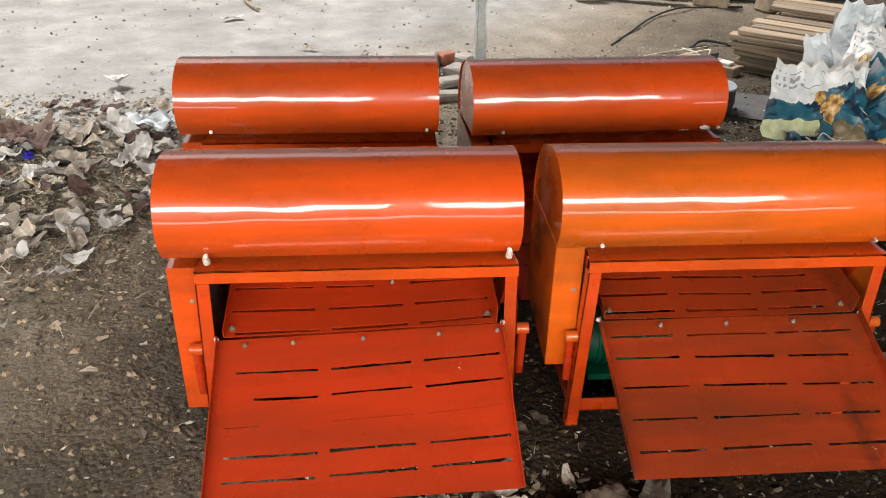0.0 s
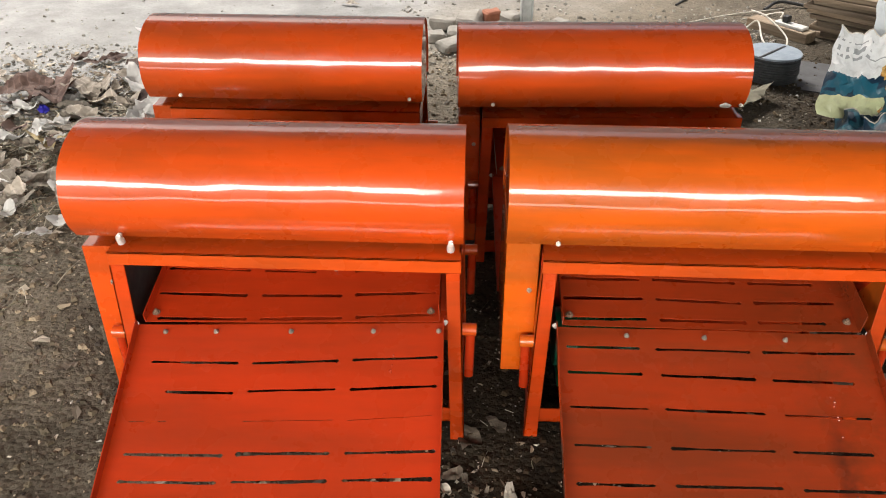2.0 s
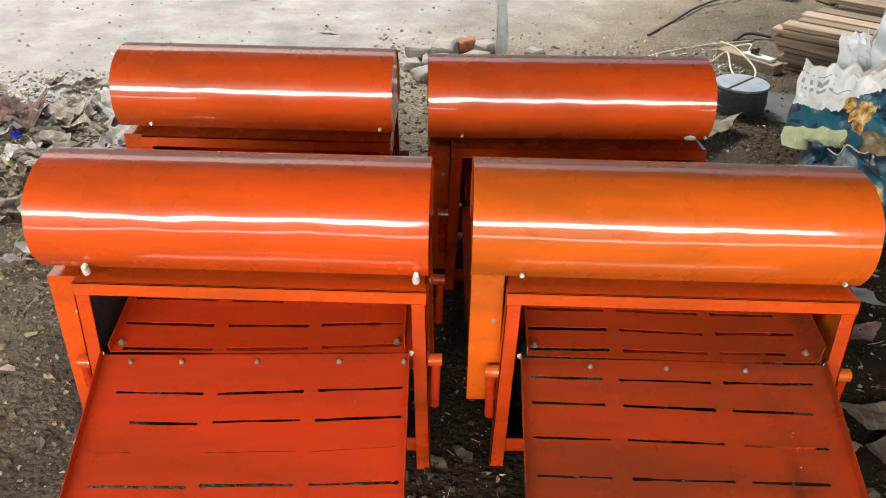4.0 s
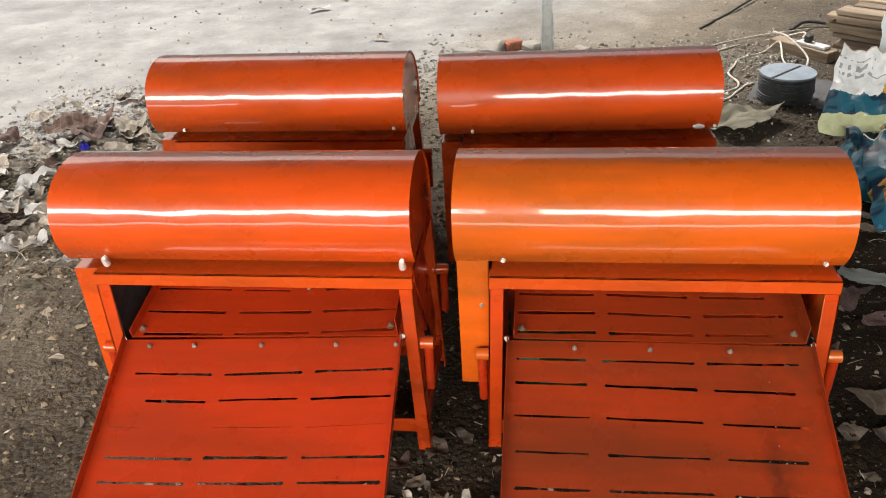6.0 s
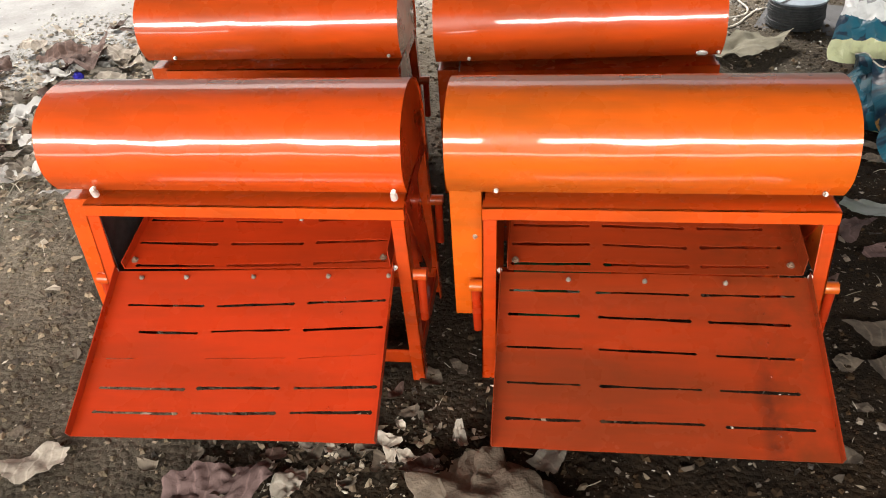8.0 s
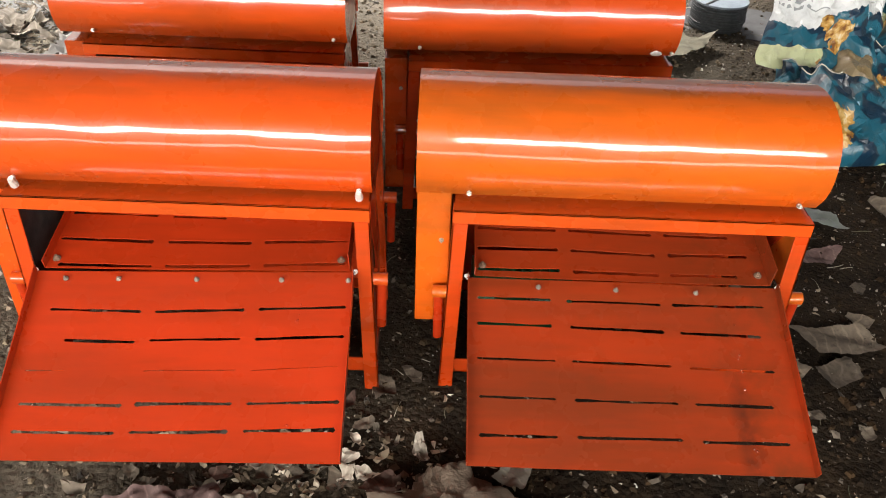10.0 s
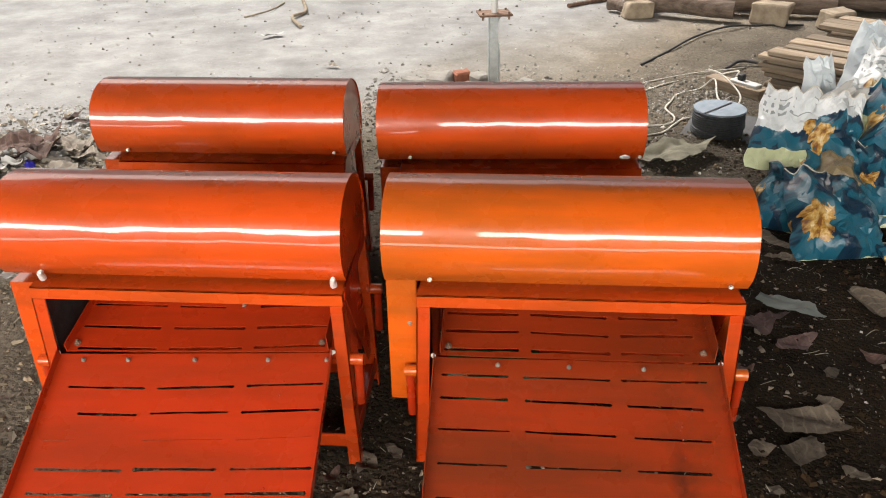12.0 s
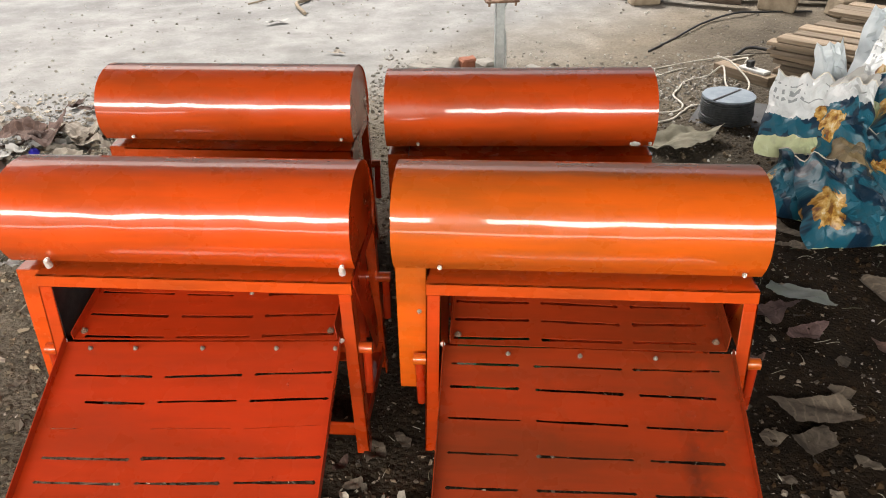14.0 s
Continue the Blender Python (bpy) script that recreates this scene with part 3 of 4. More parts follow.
    # belt guard at the pulley side
    g0, g1, gy = hood[0] + 0.002, -0.004, 0.04
    gt = 0.527 if guard_closed else 0.491
    bm = prism(bmesh.new(), [(gy, guard_bottom), (gy, gt), (DEPTH - 0.01, gt), (DEPTH - 0.01, guard_bottom + 0.05)], g0, g1)
    bmesh.ops.bevel(bm, geom=bm.edges[:], offset=0.002, segments=1, affect="EDGES")
    part("belt_guard", bm, coat, ob, "sheet guard over the belt")
    screw(ob, g1 - 0.018, gy, 0.40, 90)
    # black sheet added so that the inside of the opening looks dark
    part("inner_guard", B((0.0008, 0.046, 0.06), (0.003, DEPTH - 0.034, 0.468), 0), BLACK_CORD, ob, "black sheet added for the dark inside the opening")
    # gusset on the open side, and an unseen sheet added across the rear
    bm = prism(bmesh.new(), [(0.035, 0.50), (0.20, 0.50), (0.34, 0.16), (0.34, 0.10), (0.30, 0.10)], W - 0.008, W - 0.0055)
    part("gusset", bm, ORANGE_RED, ob)
    if side_sheet:
        part("side_sheet", prism(bmesh.new(), [(0.034, 0.47), (0.325, 0.47), (0.325, 0.30), (0.034, 0.30)], W - 0.0045, W - 0.002), coat, ob)
    if chipped:
        bm = bmesh.new()
        lump(bm, (0.034, 0.006, 0.016), rng, pose(hood[1] - 0.06, 0.011, 0.530), 0.5, 2, 3.0)
        part("paint_chip", bm, WHITE_BOLT, ob, "patch of bare white primer")
    # closes the unseen back to keep light out of the inside
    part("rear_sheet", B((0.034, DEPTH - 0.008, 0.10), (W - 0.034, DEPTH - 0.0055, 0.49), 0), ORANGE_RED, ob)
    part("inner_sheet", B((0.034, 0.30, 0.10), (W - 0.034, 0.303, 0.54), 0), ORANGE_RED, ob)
    # the discharge screen inside and the slotted chute
    cw = chute_x[1] - chute_x[0]
    bm = slotted(cw, clen, cuts, rng)
    for x in (-0.002, cw):
        box(bm, (x, 0.0, -0.003), (x + 0.002, clen, 0.02))
    for k in range(11):
        bmesh.ops.create_icosphere(bm, subdivisions=1, radius=rng.uniform(0.001, 0.0026), matrix=Matrix.Translation((cw * 0.84 + rng.uniform(-.004, .004), clen * rng.uniform(0.08, 0.97), -0.001)))
    # turned so that v runs outwards and down
    place = Matrix.Translation((chute_x[0], -0.002, hinge)) @ Matrix.Rotation(radians(-tilt), 4, "Y") @ Matrix.Rotation(math.atan2(drop, run), 4, "X") @ Matrix.Diagonal((1, -1, 1, 1))
    bmesh.ops.transform(bm, matrix=place, verts=bm.verts)
    bmesh.ops.reverse_faces(bm, faces=bm.faces)
    part("chute", bm, plates, ob, "slotted sheet chute with folded sides")
    slen = 0.30
    bm = slotted(cw - 0.024, slen, inner_cuts, rng)
    box(bm, (-0.002, 0.0, -0.002), (0.0, slen, 0.022))
    box(bm, (cw - 0.024, 0.0, -0.002), (cw - 0.022, slen, 0.05))
    inside = Matrix.Translation((chute_x[0] + 0.014, 0.004, hinge + 0.003)) @ Matrix.Rotation(radians(-tilt), 4, "Y") @ Matrix.Rotation(radians(10), 4, "X")
    bmesh.ops.transform(bm, matrix=inside, verts=bm.verts)
    part("discharge_screen", bm, plates, ob, "slotted screen inside the opening")
    if back_screw:
        screw(ob, *(inside @ Vector((cw * 0.60, 0.163, 0))), 10)
    for k in screws:
        p = place @ Vector((cw * k, 0.02, 0))
        screw(ob, *p, math.degrees(math.atan2(drop, run)))
    for x in (chute_x[0] - 0.004, chute_x[1] + 0.004):
        screw(ob, x, -0.004, hinge + 0.004 + (x - chute_x[0]) * math.sin(radians(tilt)), 90, WHITE_BOLT)
    for x in (chute_x[0] + 0.03, chute_x[1] - 0.03):
        screw(ob, x, 0.03, hinge + 0.008 + (x - chute_x[0]) * math.sin(radians(tilt)), 10, RUSTY, 0.0066, "washer_bolt")
    if motor:
        bm = rod(bmesh.new(), (0.06, 0.20, 0.15), (0.30, 0.20, 0.15), 0.075, 24)
        mo = part("motor", bm, GREEN, ob, "dark green finned electric motor", smooth=True)
        for k in range(9):
            part("fin", rod(bmesh.new(), (0.09 + 0.022 * k, 0.20, 0.15), (0.098 + 0.022 * k, 0.20, 0.15), 0.083, 24), GREEN, mo)
        part("terminal_box", B((0.11, 0.09, 0.13), (0.19, 0.14, 0.19), 0.004), GREEN, mo)
        part("foot", B((0.07, 0.12, 0.05), (0.28, 0.28, 0.07)), GREEN, mo)
    return ob


CUTS_PLAIN = [(1.0, [(0.07, 0.35, 0.0907, 0.0946), (0.395, 0.671, 0.0946, 0.0895), (0.718, 0.981, 0.0879, 0.0816)]),
              (1.0, [(0.136, 0.348, 0.160, 0.164), (0.397, 0.671, 0.1596, 0.1552), (0.718, 0.984, 0.1552, 0.1481)]),
              (0.28, [(0.045, 0.158, 0.2273, 0.2265), (0.399, 0.672, 0.2269, 0.223), (0.716, 0.97, 0.2241, 0.213)]),
              (1.05, [(0.049, 0.348, 0.2974, 0.2986), (0.39, 0.67, 0.2958, 0.2934), (0.714, 0.983, 0.293, 0.2871)]),
              (1.05, [(0.05, 0.343, 0.3544, 0.3548), (0.39, 0.67, 0.3532, 0.350), (0.714, 0.978, 0.3481, 0.3437)])]
CUTS_STAINED = [(1.05, [(0.027, 0.264, 0.0490, 0.0485), (0.318, 0.614, 0.0506, 0.0506), (0.656, 0.951, 0.0498, 0.0469)]),
                (1.1, [(0.027, 0.265, 0.1107, 0.1111), (0.322, 0.616, 0.1127, 0.116), (0.671, 0.925, 0.1164, 0.1177)]),
                (0.9, [(0.029, 0.27, 0.1909, 0.1917), (0.322, 0.621, 0.1905, 0.195), (0.681, 0.944, 0.1971, 0.1983)]),
                (1.0, [(0.035, 0.266, 0.2748, 0.2748), (0.324, 0.628, 0.2756, 0.276), (0.683, 0.918, 0.2756, 0.276)]),
                (1.0, [(0.038, 0.262, 0.3546, 0.3526), (0.323, 0.627, 0.3517, 0.3505), (0.692, 0.943, 0.3522, 0.3513)])]
INNER_PLAIN = [(1.5, [(0.037, 0.345, 0.010, 0.008), (0.391, 0.668, 0.0095, 0.010), (0.714, 0.985, 0.0125, 0.021)]),
               (1.5, [(0.012, 0.326, 0.089, 0.081), (0.377, 0.657, 0.082, 0.080), (0.706, 0.985, 0.083, 0.089)]),
               (1.3, [(0.012, 0.309, 0.172, 0.163), (0.36, 0.55, 0.162, 0.158), (0.693, 0.966, 0.162, 0.1635)])]
INNER_STAINED = [(1.45, [(0.012, 0.292, 0.0204, 0.0237), (0.338, 0.627, 0.0228, 0.021), (0.673, 0.90, 0.0219, 0.0219)]),
                 (1.45, [(0.012, 0.29, 0.0837, 0.0864), (0.337, 0.63, 0.0852, 0.079), (0.674, 0.952, 0.0813, 0.0822)]),
                 (1.45, [(0.012, 0.288, 0.1461, 0.1461), (0.336, 0.63, 0.147, 0.1431), (0.676, 0.903, 0.1437, 0.1413)])]
machine("glossy orange steel threshing machine with a lowered slotted chute", pose(0, 0, 0), 1, hood=(-0.075, 0.754), guard_bottom=0.075, studs=True, tilt=2.2, clen=0.410, cuts=CUTS_PLAIN, inner_cuts=INNER_PLAIN,
        screws=(0.095, 0.262, 0.508, 0.775, 0.985), back_screw=True)
machine("glossy orange threshing machine with stained chute and green motor", pose(0.922, 0.008, 0), 2, W=0.743, hood=(-0.078, 0.753), hinge=0.335, drop=0.145, run=0.385, clen=0.415, cuts=CUTS_STAINED, inner_cuts=INNER_STAINED,
        bolts=(0.03, 0.708), guard_bottom=0.17, guard_closed=True, motor=True, side_sheet=True, plates=ORANGE_DIRTY, coat=ORANGE_WARM, sockets=(0.277, 0.295), chute_x=(0.04, 0.705))
machine("orange threshing machine standing behind the front row", pose(-0.118, 0.786, -0.006), 3, coat=ORANGE_DEEP, W=0.73, hood=(-0.07, 0.737), bolts=(0.03, 0.70), chute_x=(0.035, 0.695))
machine("orange threshing machine behind, slightly turned, near the cords", pose(0.795, 0.775, -0.014, 0, 0, 2.5), 4, coat=ORANGE_DEEP, W=0.75, bolts=(0.03, 0.745), chipped=True)

# ---- yard things: behind the machines ----
def on_ground(x, y, turn=0.0, lift=0.0):
    return pose(x, y, ground_z(x, y) + lift, 0, 0, turn)


def stand():
    ob = thing("steel_stand", "galvanised steel stand with a rusty square head plate", "stand", on_ground(1.05, 3.18, 12))
    part("upright", angle_iron((-0.03, -0.02, -0.02), (-0.03, -0.02, 0.425), 0.05, ((1, 0, 0), (0, 1, 0)), 0.005), GALV, ob)
    bm = tube(bmesh.new(), smooth_path([(0.035, 0.0, 0.0), (0.03, 0.01, 0.22), (0.005, 0.012, 0.33), (0.035, 0.0, 0.42)]), 0.007)
    part("brace", bm, GALV, ob, smooth=True)
    bm = B((-0.095, -0.07, 0.425), (0.095, 0.07, 0.437), 0.003)
    part("head_plate", bm, RUSTY, ob, "rusty square steel plate")
    for x in (-0.075, 0.075):
        for y in (-0.05, 0.05):
            part("bolt", rod(bmesh.new(), (x, y, 0.405), (x, y, 0.448), 0.007, 6), RUSTY, ob)
    part("pin", rod(bmesh.new(), (0.0, 0, 0.437), (0.0, 0, 0.75), 0.017, 14), PLASTIC, ob, "pale round pin", smooth=True)
    part("base_plate", B((-0.1, -0.09, -0.01), (0.1, 0.09, 0.008), 0.002), RUSTY, ob)


stand()


def disc_stack():
    ob = thing("disc_stack", "stack of dark round discs with grey-blue top", "disc stack", on_ground(2.19, 2.44, 20, 0.0105))
    n, r, h = 11, 0.128, 0.0115
    rng = random.Random(8)
    for k in range(n):
        bm = bmesh.new()
        bmesh.ops.create_cone(bm, cap_ends=True, segments=48, radius1=r, radius2=r, depth=h - 0.0012, matrix=Matrix.Translation((rng.uniform(-.003, .003), rng.uniform(-.003, .003), h * (k + 0.5))))
        es = [e for e in bm.edges if len(e.link_faces) == 2 and e.calc_face_angle(0) > 1]
        bmesh.ops.bevel(bm, geom=es, offset=0.002, segments=1, affect="EDGES")
        part("disc", bm, DISC_TOP if k == n - 1 else DARK, ob, smooth=True)
    part("strap", B((-0.135, -0.006, n * h), (0.10, 0.004, n * h + 0.003), 0, pose(0, 0, 0, 0, 0, 25)), BLACK_CORD, ob)


sheet = mesh_object("metal_sheet", B((-0.27, -0.2, 0), (0.33, 0.22, 0.004), 0), plain("dull_sheet", (0.05, 0.05, 0.052), (0.10, 0.10, 0.104), 0.7, 9, 0.1))
sheet.matrix_world = on_ground(2.33, 2.50, -22, 0.006)
tagged(sheet, "dull grey flat sheet lying under the discs", "sheet")
disc_stack()
bm = bmesh.new()
crumpled(bm, 0.42, random.Random(15), on_ground(1.90, 2.08, 35), 0.34, 26, 0.3, 0.0, 0.75)
tagged(mesh_object("empty_sack", bm, BURLAP, True), "crumpled grey-green empty sack lying flat", "sack")


def plank_stack(label, m, layers, across, length, seed, t=0.032, w=0.12):
    rng = random.Random(seed)
    ob = thing("plank_stack", label, "planks", m)
    z = 0.0
    for k in range(layers):
        high = t * rng.uniform(0.75, 1.15)
        swing = rng.uniform(-5, 5)
        for j in range(across):
            L = length * rng.uniform(0.72, 1.05)
            x0 = rng.uniform(-0.07, 0.07)
            y0 = (j - across / 2) * (w + 0.012) + rng.uniform(-0.014, 0.014)
            bm = B((x0, y0, z), (x0 + L, y0 + w * rng.uniform(0.72, 0.98), z + high * rng.uniform(0.86, 0.99)), 0.003)
            bmesh.ops.subdivide_edges(bm, edges=[e for e in bm.edges if abs(e.verts[0].co.x - e.verts[1].co.x) > 0.2], cuts=5)
            off = Vector((rng.uniform(-9, 9), 0, 0))
            for v in bm.verts:
                v.co.y += 0.008 * noise.noise(Vector((v.co.x * 4, v.co.y * 20, 0)) + off)
                v.co.z += 0.0015 * noise.noise(Vector((v.co.x * 5, v.co.y * 30, 3)) + off)
                v.co.x += 0.012 * noise.noise(Vector((v.co.y * 30, v.co.z * 40, 5)) + off)
            bmesh.ops.transform(bm, matrix=pose(0, 0, 0, 0, 0, swing + rng.uniform(-1.0, 1.0)), verts=bm.verts)
            part("plank", bm, TIMBER, ob)
        z += high + 0.0005


plank_stack("stack of rough sawn timber planks on the earth", on_ground(2.77, 3.32, -40), 10, 4, 1.0, 3, 0.026)
plank_stack("second stack of weathered planks behind the first", on_ground(3.25, 3.95, -40), 9, 3, 1.1, 4, 0.024)


def socket_block():
    ob = thing("wooden_block", "wooden block carrying a white power socket strip", "wooden block", on_ground(2.33, 3.28, -52))
    part("block", B((0, -0.045, 0), (0.38, 0.045, 0.06), 0.004), TIMBER, ob)
    st = part("socket_strip", B((0.16, -0.03, 0.06), (0.34, 0.03, 0.078), 0.004), PLASTIC, ob, "white socket strip")
    part("plug", B((0.20, -0.018, 0.078), (0.235, 0.018, 0.115), 0.004), BLACK_CORD, st)


socket_block()


def cord(name, label, pts, r, mat, lift=0.0):
    path = smooth_path([(x, y, ground_z(x, y) + r + z) for x, y, z in pts], 10)
    ob = mesh_object(name, tube(bmesh.new(), path, r), mat, True)
    return tagged(ob, label, "cord")


cord("power_cord", "dirty white power cord looped on the earth", [(1.45, 2.95, 0), (1.75, 3.1, 0), (1.98, 3.3, 0), (2.28, 3.48, 0), (2.45, 3.50, .02), (2.63, 3.64, 0)], 0.0048, CORD)
cord("power_cord", "dirty white power cord running to the socket strip", [(1.5, 2.85, 0), (1.85, 3.06, 0), (2.1, 3.28, 0), (2.36, 3.42, 0), (2.47, 3.24, .09), (2.44, 3.14, .085)], 0.0048, CORD)
cord("power_cord", "dirty white power cord in a tall loop", [(1.72, 2.52, 0), (1.95, 2.56, 0), (2.02, 2.66, 0), (1.99, 2.78, .02), (2.05, 2.95, 0), (2.11, 3.08, 0), (2.25, 3.17, 0), (2.33, 3.18, .05), (2.31, 2.98, .02), (2.33, 2.84, 0)], 0.0052, CORD)
cord("power_cord", "dirty white power cord beside the disc stack", [(1.65, 2.36, 0), (1.9, 2.43, 0), (2.0, 2.56, 0), (2.08, 2.66, 0), (2.3, 2.75, 0), (2.42, 2.92, .03), (2.36, 3.12, .09), (2.30, 3.22, .10)], 0.0052, CORD)
cord("black_hose", "stiff black hose bent over the dusty earth", [(1.98, 3.64, 0), (2.2, 3.97, 0), (2.43, 4.28, 0.01), (2.7, 4.52, .02), (2.94, 4.65, 0), (3.3, 4.7, 0)], 0.0075, BLACK_CORD)
cord("iron_bar", "dark iron bar lying on the far ground", [(1.62, 5.26, 0), (1.9, 5.54, 0), (2.2, 5.8, 0)], 0.018, RUSTY)
cord("black_hose", "black cable lying behind the sacks", [(2.5, 3.6, 0), (2.62, 3.7, 0.02), (2.8, 3.62, 0.0), (2.9, 3.5, 0)], 0.01, BLACK_CORD)


def log(label, a, b, r, seed):
    rng = random.Random(seed)
    a, b = Vector(a), Vector(b)
    pts = smooth_path([a, a.lerp(b, 0.35) + Vector((rng.uniform(-.03, .03), rng.uniform(-.03, .03), 0.01)), a.lerp(b, 0.7), b], 6)
    bm = tube(bmesh.new(), pts, r, 14, 0.85)
    for v in bm.verts:
        v.co += v.normal * 0.2 * r * noise.noise(v.co * 9 + Vector((seed, 0, 0)))
    return tagged(mesh_object("log", bm, BARK, True), label, "log", "logs beyond the yard")


log("brown barked log lying on bare earth", (2.25, 5.05, 0.09), (2.82, 4.82, 0.085), 0.075, 1)
log("brown barked log beside pale stone blocks", (2.75, 5.10, 0.09), (3.6, 4.95, 0.09), 0.08, 2)
log("dark log lying across the others", (2.3, 5.45, 0.10), (3.4, 5.3, 0.10), 0.12, 3)
log("dark log at the yard's far edge", (3.3, 5.35, 0.11), (4.3, 5.1, 0.11), 0.13, 4)
log("thin dark log end", (1.93, 5.18, 0.05), (2.1, 5.02, 0.04), 0.045, 5)


def stone(name, label, category, x, y, size, mat, seed, turn=0.0, rough=0.35, sub=3, group=""):
    bm = bmesh.new()
    lump(bm, size, random.Random(seed), Matrix.Identity(4), rough, sub)
    ob = mesh_object(name, bm, mat, True)
    ob.matrix_world = on_ground(x, y, turn)
    return tagged(ob, label, category, group)


def block(name, label, category, x, y, size, mat, seed, turn):
    """A broken, roughly squared block."""
    rng = random.Random(seed)
    bm = bmesh.new()
    vs = bmesh.ops.create_cube(bm, size=1)["verts"]
    for v in vs:
        v.co = Vector((v.co.x * size[0], v.co.y * size[1], (v.co.z + 0.5) * size[2])) + Vector([rng.uniform(-.12, .12) * q for q in size[:2]] + [rng.uniform(-.1, .0) * size[2] if v.co.z > 0 else 0])
    bmesh.ops.bevel(bm, geom=bm.edges[:], offset=0.012, segments=1, affect="EDGES")
    bmesh.ops.subdivide_edges(bm, edges=bm.edges[:], cuts=2, use_grid_fill=True)
    for v in bm.verts:
        v.co += Vector((1, 1, 0.4)) * 0.008 * noise.noise(v.co * 25 + Vector((seed, 0, 0)))
    ob = mesh_object(name, bm, mat, True)
    ob.matrix_world = on_ground(x, y, turn)
    return tagged(ob, label, category)


block("stone_block", "pale rough stone block near the logs", "stone block", 2.12, 4.96, (0.2, 0.14, 0.13), LIME, 1, 15)
block("stone_block", "pale rough stone block behind the first", "stone block", 2.16, 5.22, (0.2, 0.14, 0.2), LIME, 2, 5)
block("stone_block", "pale broken stone block beside a log", "stone block", 3.08, 4.78, (0.24, 0.17, 0.16), LIME, 3, -35)
block("stone_block", "small pale stone block by the planks", "stone block", 3.5, 4.62, (0.22, 0.15, 0.14), LIME, 4, 25)
block("stone_block", "pale squared stone block by the logs", "stone block", 2.52, 5.3, (0.2, 0.16, 0.2), LIME, 5, -10)
block("broken_brick", "broken red brick on the rubble line", "brick", 0.855, 3.27, (0.11, 0.09, 0.075), BRICK, 7, 30)
for k, (x, y, a, b, c) in enumerate([(0.70, 2.98, .20, .13, .06), (0.66, 2.80, .19, .12, .05), (0.74, 3.18, .2, .12, .08), (0.96, 3.24, .13, .10, .07), (0.60, 3.14, .16, .1, .07),
                                     (0.85, 2.84, .16, .10, .05), (0.90, 3.05, .15, .12, .06), (0.55, 2.95, .12, .1, .05), (1.25, 3.2, .1, .08, .05), (0.80, 2.62, .17, .1, .05)]):
    tagged(block("rubble_stone", "grey dusty rubble stone behind the machines", "stone", x, y, (a, b, c), RUBBLE, 20 + k, 40 * k), group="rubble stones")
stone("big_stone", "large flat-topped brown stone in front of the machines", "stone", 0.965, -0.45, (0.28, 0.35, 0.12), STONE, 40, 20, 0.5, 5)


